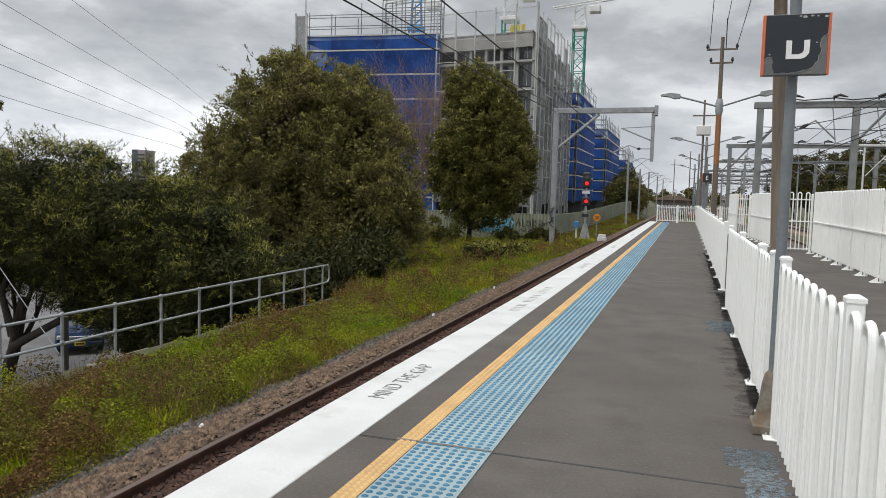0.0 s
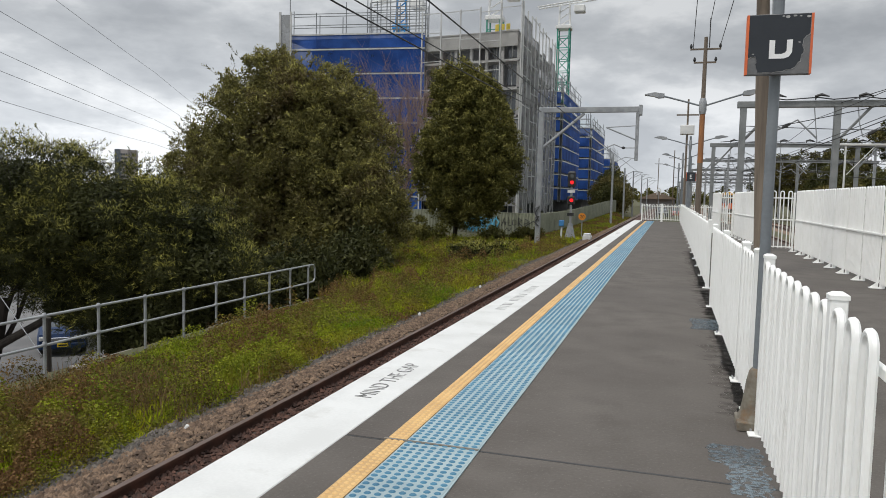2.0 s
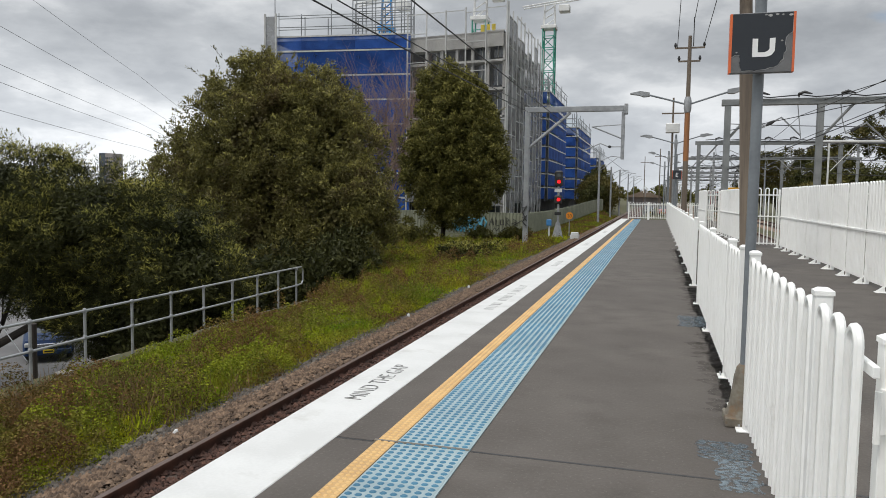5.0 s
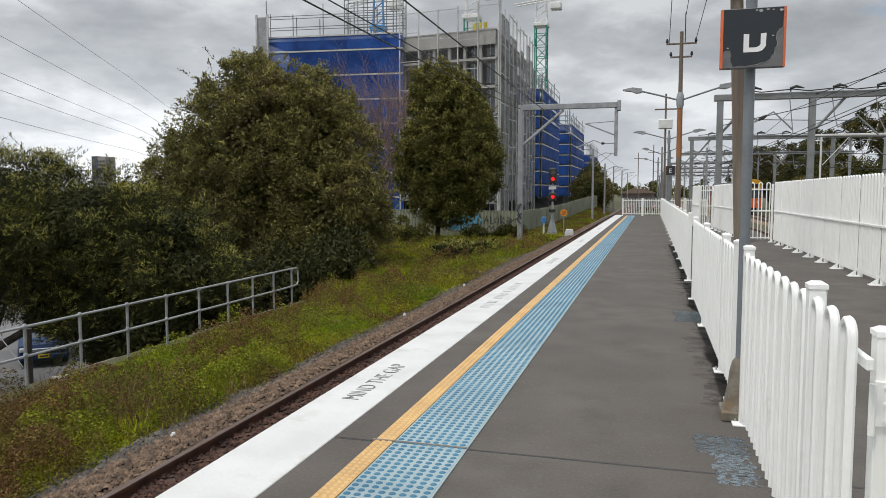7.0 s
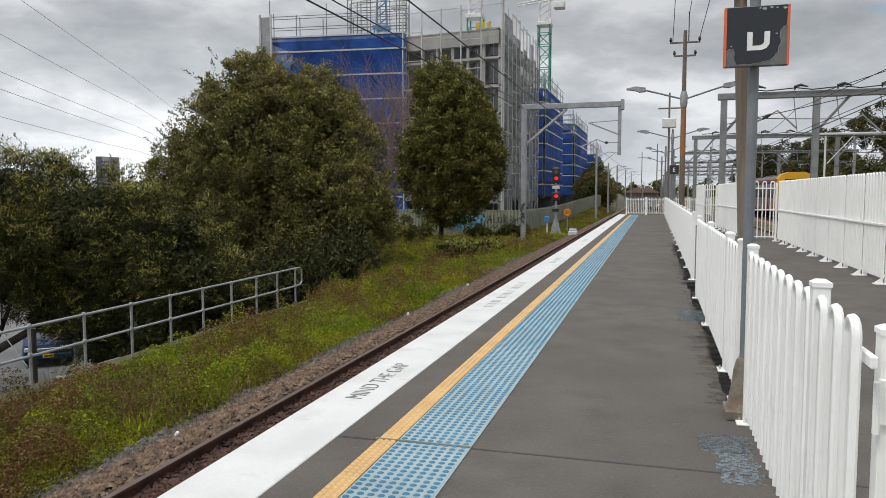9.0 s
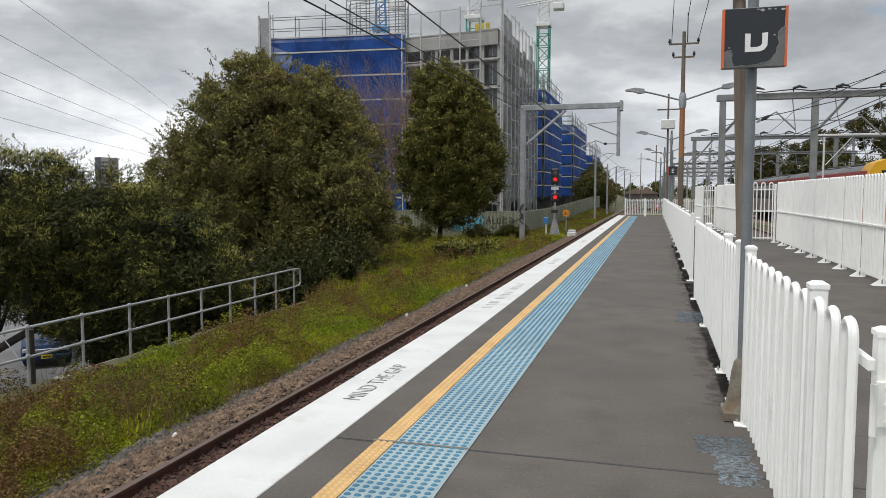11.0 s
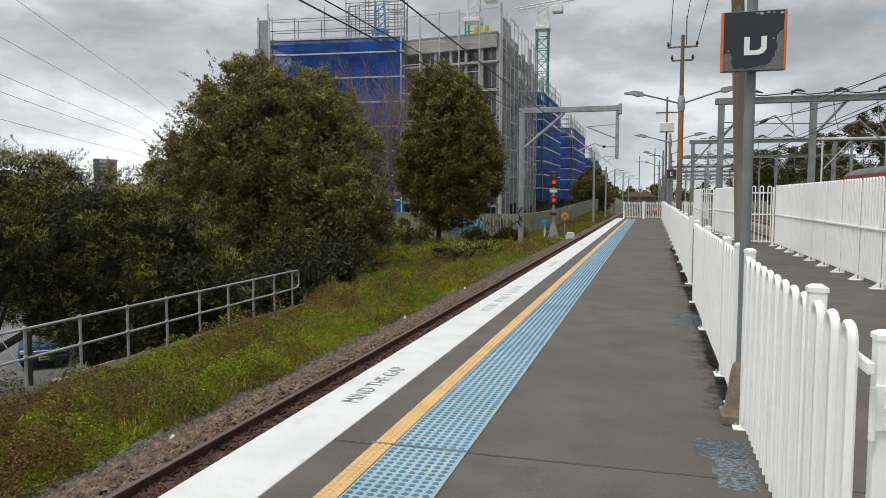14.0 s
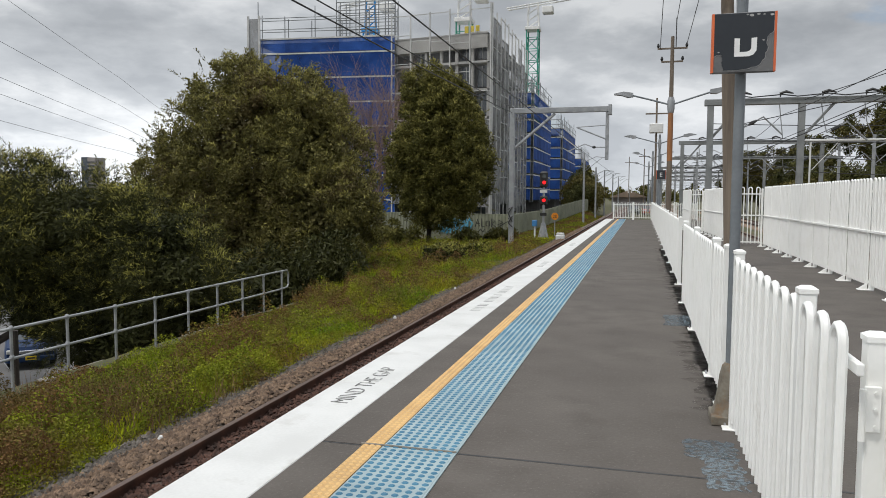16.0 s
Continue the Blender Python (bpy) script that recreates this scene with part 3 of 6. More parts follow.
# ---- platform ----
def build_platform():
    # slabs of asphalt with a narrow joint between them
    joints = [-26, -6.0, 4.36, 14.7, 25.1, 35.4, 45.8, 54.4]
    pf = thing("pavement", (0, 0, 0), "dark grey asphalt railway platform with painted edge", "platform", kind="structure")
    body = Shape().box(-2.36, 4.15, -26, 54.4, -1.3, -0.012)
    part("platform_wall", body, CONC, pf, "stained concrete platform wall")
    for a, b in zip(joints, joints[1:]):
        s = Shape().box(-1.99, 4.12, a + 0.006, b - 0.006, -0.02, 0.0)
        part("asphalt_slab", s, ASPHALT, pf)
    # painted coping slabs along the edge
    me = mesh_of("coping_slab", Shape().box(-0.255, 0.255, -1.445, 1.445, -0.1, 0.0, 0.006), WHITE)
    for k in range(28):
        piece("coping_slab", me, pf, (-2.245, -24.6 + k * 2.9, 0.004))
    # tactile tiles: blue with rows of domes, and a narrow yellow row
    def tile(w, length, nx, ny, r, flat):
        s = Shape().box(-w / 2, w / 2, -length / 2, length / 2, -0.006, 0.0)
        for i in range(nx):
            for j in range(ny):
                cx, cy = -w / 2 + w * (i + 0.5) / nx, -length / 2 + length * (j + 0.5) / ny
                ring0 = [(cx + r * math.cos(k * math.pi / 4), cy + r * flat * math.sin(k * math.pi / 4), 0.0) for k in range(8)]
                ring1 = [(cx + 0.65 * r * math.cos(k * math.pi / 4), cy + 0.65 * r * flat * math.sin(k * math.pi / 4), 0.005) for k in range(8)]
                s.add(ring0 + ring1, [(k, (k + 1) % 8, 8 + (k + 1) % 8, 8 + k) for k in range(8)] + [tuple(range(8, 16))], 1)
        return s
    blue = mesh_of("tactile_tile", tile(0.47, 0.594, 8, 10, 0.0215, 1.0), [BLUE_BASE, BLUE_DOT], smooth=0)
    yellow = mesh_of("yellow_tile", tile(0.125, 0.594, 3, 12, 0.016, 1.0), [YEL, YDOT], smooth=0)
    for k in range(98):
        y = -4.0 + 0.3 + k * 0.594
        if y > 54:
            break
        piece("tactile_tile", blue, pf, (-1.335, y, 0.008))
        piece("yellow_tile", yellow, pf, (-1.64, y, 0.008))
    part("tile_edge", Shape().box(-1.098, -1.086, -4, 54.2, 0.0, 0.009), BLUE_BASE, pf)
    part("joint_strip", Shape().box(-1.72, -1.09, 4.346, 4.366, 0.0, 0.0145), OLDCONC, pf, "grey expansion joint across the tiles")
    part("sealant", Shape().box(-1.08, 4.0, 4.351, 4.371, -0.01, 0.0012), BLACK, pf)
    part("sealant", Shape().box(-1.985, -1.73, 4.34, 4.356, -0.01, 0.0012), BLACK, pf)
    rnd = random.Random(6)
    # ragged see-through strips that overlap and so darken towards the fence foot
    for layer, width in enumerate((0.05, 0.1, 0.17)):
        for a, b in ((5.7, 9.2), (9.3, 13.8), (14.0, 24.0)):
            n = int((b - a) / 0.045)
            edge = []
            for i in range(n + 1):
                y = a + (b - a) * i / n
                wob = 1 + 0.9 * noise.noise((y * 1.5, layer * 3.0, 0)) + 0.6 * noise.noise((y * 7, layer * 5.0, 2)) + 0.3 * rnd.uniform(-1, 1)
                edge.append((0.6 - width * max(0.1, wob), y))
            part("damp_stain", Shape().prism([(0.7, b), (0.7, a)] + edge, "z", 0.0003, 0.001 + 0.0006 * layer), FOOTSTRIP, pf, "dark ragged strip along the fence foot")
    turn = Matrix.Rotation(math.pi / 2, 4, "Z")
    for words, y, length, ink, x in (("MIND THE GAP", 5.18, 1.2, INK, -2.165),):
        probe, w = text_shape(words, 1.0, (0, 0, 0), Matrix())
        cap = 0.145
        m = turn @ Matrix.Diagonal((length / w, cap / 0.7, 1, 1))
        s, _ = text_shape(words, 1.0, (x, y, 0.0065), m, thin=-0.012)
        part("lettering", s, ink, pf, "worn dark lettering on the white edge")
    for y, n, gap in ((9.95, 19, 0.155), (16.7, 7, 0.2), (24.3, 6, 0.25), (33.0, 6, 0.3)):
        for k in range(n):
            if n == 19 and k in (5, 12):
                continue
            part("lettering_bar", Shape().box(-2.3, -2.165, y + k * gap, y + k * gap + gap * (0.35 if k % 3 else 0.6), 0.003, 0.0065), INKF, pf)
    for (x0, x1, y0, y1) in ((0.29, 0.6, 4.72, 5.05), (0.38, 0.6, 4.22, 4.74), (0.3, 0.69, 9.55, 10.4)):
        side = [(x0, y0, x1, y0), (x1, y0, x1, y1), (x1, y1, x0, y1), (x0, y1, x0, y0)]
        ring = [(a + (c - a) * i / 12 + rnd.uniform(-0.022, 0.022), b + (d - b) * i / 12 + rnd.uniform(-0.022, 0.022)) for a, b, c, d in side for i in range(12)]
        part("paint_patch", Shape().prism(ring, "z", 0.0005, 0.003), SCUFF, pf, "worn patch of blue-grey paint")
    return pf


build_platform()


# ---- white fences ----
def hoop_mesh(h, half, r=0.0135, low=0.09):
    pts = [(0, -half, low), (0, -half, h - half)]
    pts += [(0, -half * math.cos(a), h - half + half * math.sin(a)) for a in [math.pi * k / 8 for k in range(1, 8)]]
    pts += [(0, half, h - half), (0, half, low)]
    return mesh_of("hoop", Shape().pipe(pts, r, 8), WSTEEL)


HOOP, HOOP_TALL = hoop_mesh(1.19, 0.055, 0.0165), hoop_mesh(1.94, 0.052, 0.018)


def post_shape(h, w=0.033):
    s = Shape().box(-w, w, -w, w, 0.0, h - 0.012, 0.004)
    s.add([(-w - 0.004, -w - 0.004, h - 0.03), (w + 0.004, -w - 0.004, h - 0.03), (w + 0.004, w + 0.004, h - 0.03), (-w - 0.004, w + 0.004, h - 0.03),
           (-w - 0.004, -w - 0.004, h - 0.012), (w + 0.004, -w - 0.004, h - 0.012), (w + 0.004, w + 0.004, h - 0.012), (-w - 0.004, w + 0.004, h - 0.012),
           (-w * 0.55, -w * 0.55, h), (w * 0.55, -w * 0.55, h), (w * 0.55, w * 0.55, h), (-w * 0.55, w * 0.55, h)],
          [(3, 2, 1, 0)] + [(i, (i + 1) % 4, 4 + (i + 1) % 4, 4 + i) for i in range(4)] + [(4 + i, 4 + (i + 1) % 4, 8 + (i + 1) % 4, 8 + i) for i in range(4)] + [(8, 9, 10, 11)])
    return s


POST = mesh_of("post", post_shape(1.25), WSTEEL)
POST_TALL = mesh_of("post", post_shape(1.9, 0.03), WSTEEL)
PLATE_M = mesh_of("base_plate", Shape().box(-0.075, 0.075, -0.06, 0.06, 0.0, 0.012, 0.003), WSTEEL)
FOOT_M = mesh_of("base_plate", Shape().box(-0.17, 0.07, -0.05, 0.05, 0.0, 0.014, 0.003).prism([(-0.16, 0.014), (-0.03, 0.014), (-0.03, 0.11)], "y", -0.008, 0.008), WSTEEL)
BOLT_M = mesh_of("bolt", Shape().tube((0, 0, 0), (0, 0, 0.018), 0.008, 6), GALV)


def fence_panel(a, b, tall=False, end_post=True, start_post=True, label="white steel bow-top fence panel on the platform"):
    """A panel of hoops between two places on the platform."""
    a, b = Vector((*a, 0)), Vector((*b, 0))
    d = b - a
    ang = math.atan2(d.y, d.x) - math.pi / 2
    t = thing("fence_panel", a, label, "fence", "tall white fence panels" if tall else "white platform fence panels")
    n = max(1, round(d.length / (0.21 if tall else 0.225)))
    ends = ([a] if start_post else []) + ([b] if end_post else [])
    for p in ends:
        if not tall:
            off = Matrix.Rotation(ang, 3, "Z") @ Vector((0.003, 0, 0))
            piece("post", POST, t, p + off).rotation_euler.z = ang
            piece("base_plate", PLATE_M, t, p).rotation_euler.z = ang
            for q in (-0.05, 0.05):
                piece("bolt", BOLT_M, t, p + Vector((q, 0.042, 0.012)))
        else:
            piece("post", POST_TALL, t, p + Matrix.Rotation(ang, 3, "Z") @ Vector((0.05, 0, 0))).rotation_euler.z = ang
            piece("base_plate", FOOT_M, t, p).rotation_euler.z = ang
    me = HOOP_TALL if tall else HOOP
    for k in range(n):
        o = piece("hoop", me, t, a + d * ((k + 0.5) / n) + Matrix.Rotation(ang, 3, "Z") @ Vector((0 if tall else -0.02, 0, 0)))
        o.rotation_euler.z = ang
    for z in ((0.14, 1.02, 1.72) if tall else (0.15, 1.07)):
        w = 0.03 if z == 1.02 else 0.009
        s = Shape().box(-w if z == 1.02 else 0.008, w if z == 1.02 else 0.03, 0, d.length, z - 0.02, z + 0.02, 0.004)
        m = Matrix.Translation(a) @ Matrix.Rotation(ang, 4, "Z")
        s.v = [tuple(m @ Vector(p)) for p in s.v]
        part("cross_rail", s, WSTEEL, t)
    return t


FX = 0.635
for y0, y1 in ((3.24, 5.36), (5.98, 6.92), (6.98, 9.3), (9.36, 11.65)):
    fence_panel((FX, y0), (FX, y1))
fence_panel((FX, 2.52), (FX, 3.21), end_post=False, start_post=False, label="short run of white hoops beside the gate")
for k in range(17):
    y0 = 14.1 + k * 2.32
    fence_panel((FX + 0.04, y0), (FX + 0.04, y0 + 2.26), label="white steel bow-top fence panel farther along the platform")
fence_panel((-1.95, 53.6), (-0.62, 53.6), label="white bow-top fence panel across the platform end")
fence_panel((-0.56, 53.6), (0.66, 53.6), label="white bow-top fence panel across the platform end")
fence_panel((0.8, 53.9), (2.2, 53.9), label="white bow-top fence panel across the platform end")
fence_panel((2.3, 53.9), (3.7, 53.9), label="white bow-top fence panel across the platform end")
RX = 3.84
for k in range(20):
    y0 = 25.96 - (k + 1) * 1.455
    fence_panel((RX, y0), (RX, y0 + 1.375), tall=True, label="tall white bow-top fence panel shielding the yard")
fence_panel((3.06, 26.0), (3.78, 26.0), tall=True, label="short tall white fence return across the platform")
for k in range(6):
    x0, x1 = 3.02 - 0.055 * k, 2.965 - 0.055 * k
    fence_panel((x0, 26.05 + 1.49 * k), (x1, 26.05 + 1.49 * k + 1.43), tall=True, label="tall white bow-top fence panel shielding the yard")
fence_panel((2.1, 35.1), (2.65, 35.1), tall=True, label="short tall white fence return across the platform")
for k in range(4):
    fence_panel((2.1, 35.2 + 1.5 * k), (2.1, 36.64 + 1.5 * k), tall=True, label="tall white bow-top fence panel shielding the yard")


def platform_gate():
    g = thing("gate", (0.66, 2.2, 0), "white steel gate leaf hung on a capped post", "gate")
    s = post_shape(1.16, 0.036)
    s.v = [(x + 0.735, y + 2.66, z + 0.01) for x, y, z in s.v]
    part("gate_post", s, WSTEEL, g)
    part("gate_panel", Shape().box(0.775, 0.8, 1.15, 2.58, 0.1, 1.04, 0.004), WSTEEL, g)
    part("top_rail", Shape().box(0.755, 0.82, 1.1, 2.6, 1.03, 1.08, 0.006), WSTEEL, g)
    part("stile", Shape().box(0.76, 0.8, 2.58, 2.63, 0.06, 1.03, 0.006), WSTEEL, g)
    h = part("hinge", Shape().box(0.692, 0.742, 2.608, 2.622, 0.85, 1.0, 0.003), WSTEEL, g)
    part("hinge_pin", Shape().tube((0.688, 2.612, 0.82), (0.688, 2.612, 0.99), 0.011), WSTEEL, h)
    for z in (0.87, 0.925, 0.98):
        part("bolt", Shape().tube((0.724, 2.602, z), (0.724, 2.61, z), 0.006, 6), WSTEEL, h)


platform_gate()


# ---- platform sign posts ----
def sign_post(x, y, letter, near):
    t = thing("platform_sign", (x, y, 0), "peeling dark letter sign with orange edges on grey post" if near else "dark square letter sign with orange edges on grey post", "sign", "platform letter signs")
    part("post", Shape().tube((x - 0.03, y, 0.2), (x - 0.03, y, 3.6), 0.036, 16), POSTGREY, t)
    s = Shape().box(x - 0.16, x + 0.12, y - 0.13, y + 0.13, 0.0, 0.07, 0.008)
    part("base_block", s, RUSTBASE, t, "weathered cast base")
    cone = Shape().pipe([(x - 0.03, y, 0.07), (x - 0.03, y, 0.13), (x - 0.03, y, 0.24), (x - 0.03, y, 0.34), (x - 0.03, y, 0.41), (x - 0.03, y, 0.43)], [0.128, 0.105, 0.085, 0.074, 0.058, 0.042], 12)
    part("base_shroud", cone, RUSTBASE, t)
    x = x - 0.03 if near else x
    b = Shape().box(x - 0.205, x + 0.205, y - 0.115, y - 0.06, 2.435, 2.855, 0.004)
    board = part("board", b, SIGNGR, t, "grey metal sign box")
    for sx in (-1, 1):
        part("edge_strip", Shape().box(x + sx * 0.206 - 0.008, x + sx * 0.206 + 0.008, y - 0.119, y - 0.058, 2.437, 2.853), ORANGE, board, "orange edge strip")
    if near:
        # film with torn right and lower edges
        rnd = random.Random(4)
        out = [(-0.197, 2.55), (-0.197, 2.85), (0.196, 2.85), (0.197, 2.72)]
        k = [(0.15, 2.68), (0.155, 2.6), (0.135, 2.53), (0.1, 2.48), (0.03, 2.46), (-0.07, 2.452), (-0.13, 2.455), (-0.145, 2.5), (-0.135, 2.54), (-0.16, 2.565)]
        poly = []
        for (ax, az), (bx, bz) in zip([(0.197, 2.72)] + k, k + [(-0.197, 2.55)]):
            for j in range(4):
                f = j / 4
                poly.append((ax + (bx - ax) * f + rnd.uniform(-0.006, 0.006), az + (bz - az) * f + rnd.uniform(-0.006, 0.006)))
        ring = out[:3] + poly
        part("peel_rim", Shape().prism([(x + 1.0 * a + (0.004 if a > -0.19 else 0), z - 0.004) for a, z in ring], "y", y - 0.1162, y - 0.115), SIGNPALE, board)
        part("film", Shape().prism([(x + a, z) for a, z in ring], "y", y - 0.1185, y - 0.1163), SIGNDK, board, "dark film peeling at its edges")
        for ax, az, r in ((0.02, 2.838, 0.012), (0.05, 2.832, 0.02), (0.09, 2.838, 0.014), (0.13, 2.835, 0.01), (0.18, 2.83, 0.016), (-0.165, 2.58, 0.008), (0.13, 2.655, 0.01)):
            part("chip", Shape().prism([(x + ax + r * rnd.uniform(0.6, 1.2) * math.cos(q), az + 0.5 * r * math.sin(q)) for q in [6.283 * i / 7 for i in range(7)]], "y", y - 0.1195, y - 0.1186), SIGNPALE, board)
        # lower part of the letter that is left: stem, and bowl with its foot
        L = [(-0.062, 2.675), (-0.062, 2.545), (0.035, 2.545), (0.066, 2.557), (0.085, 2.585), (0.087, 2.675), (0.05, 2.673), (0.05, 2.6), (0.04, 2.585), (0.02, 2.577), (-0.026, 2.577), (-0.026, 2.672)]
        part("letter", Shape().prism([(x + a, z) for a, z in L], "y", y - 0.1205, y - 0.1187), LETTER, board, "white remains of a letter")
        fit = Matrix.Translation((-0.03, 0, 2.642)) @ Matrix.Diagonal((0.955, 1, 0.945, 1)) @ Matrix.Translation((0.03, 0, -2.642))
        for ob in [board] + list(board.children):
            ob.data.transform(fit)
    else:
        part("film", Shape().box(x - 0.197, x + 0.197, y - 0.1185, y - 0.1155, 2.44, 2.85), SIGNDK, board)
        s, w = text_shape(letter, 0.27, (0, 0, 0), Matrix())
        s, _ = text_shape(letter, 0.27, (x - w / 2 - 0.02, y - 0.122, 2.55), Matrix.Rotation(math.pi / 2, 4, "X"))
        part("letter", s, LETTER, board, "white letter")
    return t


sign_post(0.655, 5.53, "D", True)
sign_post(0.82, 36.0, "E", False)


# ---- handrail by the wall ----
def handrail():
    hx, zb, zt, zm = -9.85, -1.68, -0.58, -1.06
    t = thing("handrail", (hx, 14, zb), "galvanised two-rail pipe handrail on a concrete kerb", "handrail")
    ys = [7.2, 8.4, 9.58, 10.79, 12.03, 13.24, 14.41, 15.59, 16.75, 17.84, 18.88]
    for y in ys:
        p = part("post", Shape().tube((hx, y, zb - 0.15), (hx, y, zt), 0.027, 10), GALV, t)
        for z in (zt, zm):
            part("ball_joint", Shape().pipe([(hx, y, z - 0.045), (hx, y, z - 0.02), (hx, y, z + 0.02), (hx, y, z + 0.045)], [0.03, 0.04, 0.04, 0.024], 10), GALV, p)
    pts = [(hx, 3.0, zt - 0.03), (hx, 18.95, zt + 0.03), (hx, 19.2, zt + 0.02), (hx, 19.28, zt - 0.08), (hx, 19.28, zm + 0.1), (hx, 19.2, zm + 0.02), (hx, 18.9, zm), (hx, 3.0, zm - 0.03)]
    part("pipe_rail", Shape().pipe(pts, 0.024, 10), GALV, t)
    k = thing("kerb", (-10.02, 11, -1.6), "stained concrete kerb under the handrail", "kerb", kind="structure")
    rnd = random.Random(3)
    for i in range(14):
        part("kerb_stone", Shape().box(-10.14, -9.9, 2 + i * 1.25, 3.235 + i * 1.25, -1.85, -1.64 + rnd.uniform(-0.02, 0.02), 0.015), OLDCONC, k)
    s = thing("timber_post", (-10.05, 9.98, -1.8), "dark weathered timber stub post behind the handrail", "post")
    part("stub", Shape().pipe([(-10.2, 9.98, -2.2), (-10.19, 9.98, -1.2), (-10.17, 9.97, -0.7)], [0.06, 0.056, 0.052], 10), BARK, s)
    part("stay_wire", Shape().tube((-11.6, 9.7, 0.4), (-10.1, 9.75, -1.3), 0.008, 5), GALV, s)
    b = Shape().box(-9.75, -9.55, 9.95, 10.2, -1.72, -1.5, 0.02)
    whole("concrete_block", b, CONC, "pale concrete block lying by the kerb", "block")


handrail()


# ---- trees ----
def crown(name, blobs, clumps, leaves, size, width, material, parent, seed, lump=0.5, tip=None, inner=0.8, core=0.27, gap=-0.22):
    """Leaves in lumps over the blobs' surfaces, paler new leaves that paint light onto the lumps' tops, and a dense
    inside.
    """
    r = np.random.default_rng(seed)
    C, R = np.array([b[0] for b in blobs], float), np.array([b[1] for b in blobs], float)
    area = R[:, 0] * R[:, 2]

    def hold(nm, P, a, b, m):
        me = quads(nm, P, a, b, m)
        me.transform(Matrix.Translation(-spot(parent)))
        ob = new(nm, me)
        ob.parent = parent
        return ob
    which = r.choice(len(blobs), clumps, p=area / area.sum())
    d = unit(r.normal(size=(clumps, 3)))
    rad = inner + (1.0 - inner) * np.sqrt(r.random(clumps))
    bump = np.array([1 + 0.14 * noise.noise(Vector(p) * 1.3) for p in (d * 1.7 + which[:, None] * 3.3)])
    P = C[which] + d * R[which] * (rad * bump)[:, None]
    full = np.array([noise.noise(Vector(p) * 0.75) for p in P]) > gap
    P, d, clumps = P[full], d[full], int(full.sum())
    L = lump * r.uniform(0.55, 1.35, clumps)
    lp, ld, ll = np.repeat(P, leaves, 0), np.repeat(d, leaves, 0), np.repeat(L, leaves)
    n = len(lp)
    o = unit(r.normal(size=(n, 3)) + ld * 0.5 + np.array([0, 0, 0.35]))
    pos = lp + o * (ll * (0.45 + 0.6 * r.random(n)))[:, None]
    a = unit(o * 0.75 + r.normal(0, 0.6, (n, 3)))
    b = unit(np.cross(a, o + r.normal(0, 0.5, (n, 3))))
    s = size * r.uniform(0.6, 1.3, n)[:, None]
    # leaves that face up turn pale, which paints top light on each lump
    lit_young = (o[:, 2] + 0.5 * (r.random(n) - 0.5) > 0.62) & (r.random(n) < 0.75) if tip else np.zeros(n, bool)
    ob = hold(name, pos[~lit_young], (a * s * 0.5)[~lit_young], (b * s * width * 0.5)[~lit_young], material)
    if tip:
        hold("young_leaves", pos[lit_young] + o[lit_young] * size * 0.3, (a * s * 0.55)[lit_young], (b * s * width * 0.45)[lit_young], tip)
    if core:
        n = int(clumps * leaves * core)
        which = r.choice(len(blobs), n, p=area / area.sum())
        d = unit(r.normal(size=(n, 3)))
        P = C[which] + d * R[which] * (0.3 + 0.42 * r.random(n))[:, None]
        a = unit(r.normal(size=(n, 3)))
        b = unit(np.cross(a, d + r.normal(0, 0.4, (n, 3))))
        hold("inner_leaves", P, a * size * 0.7, b * size * min(0.4, 1.2 * width), material)
    return ob


def sprays(name, blobs, twigs, leaves, size, width, material, parent, seed, length=0.8, tip=None, droop=0.25, gap=-0.08):
    """Twigs that reach out of the blobs, each set along its length with narrow leaves, paler towards its end."""
    r = np.random.default_rng(seed)
    C, R = np.array([b[0] for b in blobs], float), np.array([b[1] for b in blobs], float)
    area = R[:, 0] * R[:, 2]
    which = r.choice(len(blobs), twigs, p=area / area.sum())
    d = unit(r.normal(size=(twigs, 3)))
    swell = np.array([1 + 0.22 * noise.noise(Vector(p) * 1.6) for p in (d * 1.9 + which[:, None] * 3.3)])
    P = C[which] + d * R[which] * ((0.5 + 0.5 * np.sqrt(r.random(twigs))) * swell)[:, None]
    full = np.array([noise.noise(Vector(p) * 0.7) for p in P]) > gap
    P, d, twigs = P[full], d[full], int(full.sum())
    go = unit(d + r.normal(0, 0.45, (twigs, 3)) + np.array([0, 0, 0.3]))
    L = length * r.uniform(0.5, 1.25, twigs)
    n = twigs * leaves
    P, go, L = np.repeat(P, leaves, 0), np.repeat(go, leaves, 0), np.repeat(L, leaves)
    f = r.random(n)
    side = unit(np.cross(go, r.normal(size=(n, 3))))
    pos = P + go * (L * f)[:, None] + side * (0.03 + 0.1 * L * (1 - f) * r.random(n))[:, None]
    pos[:, 2] -= droop * L * f * f
    a = unit(go * 0.8 + side * r.uniform(0.3, 0.9, (n, 1)) + r.normal(0, 0.15, (n, 3)))
    b = unit(np.cross(a, r.normal(size=(n, 3))))
    s = size * r.uniform(0.6, 1.3, n)[:, None]
    # pale twig ends, left off downward twigs as painted light from above
    lit_young = (f + 0.35 * (r.random(n) - 0.5) > 0.74) & (go[:, 2] > -0.1) & (r.random(n) < 0.75) if tip else np.zeros(n, bool)
    for nm, k, m in ((name, ~lit_young, material), ("young_leaves", lit_young, tip)):
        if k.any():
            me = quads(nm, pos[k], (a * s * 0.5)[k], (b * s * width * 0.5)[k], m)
            me.transform(Matrix.Translation(-spot(parent)))
            ob = new(nm, me)
            ob.parent = parent


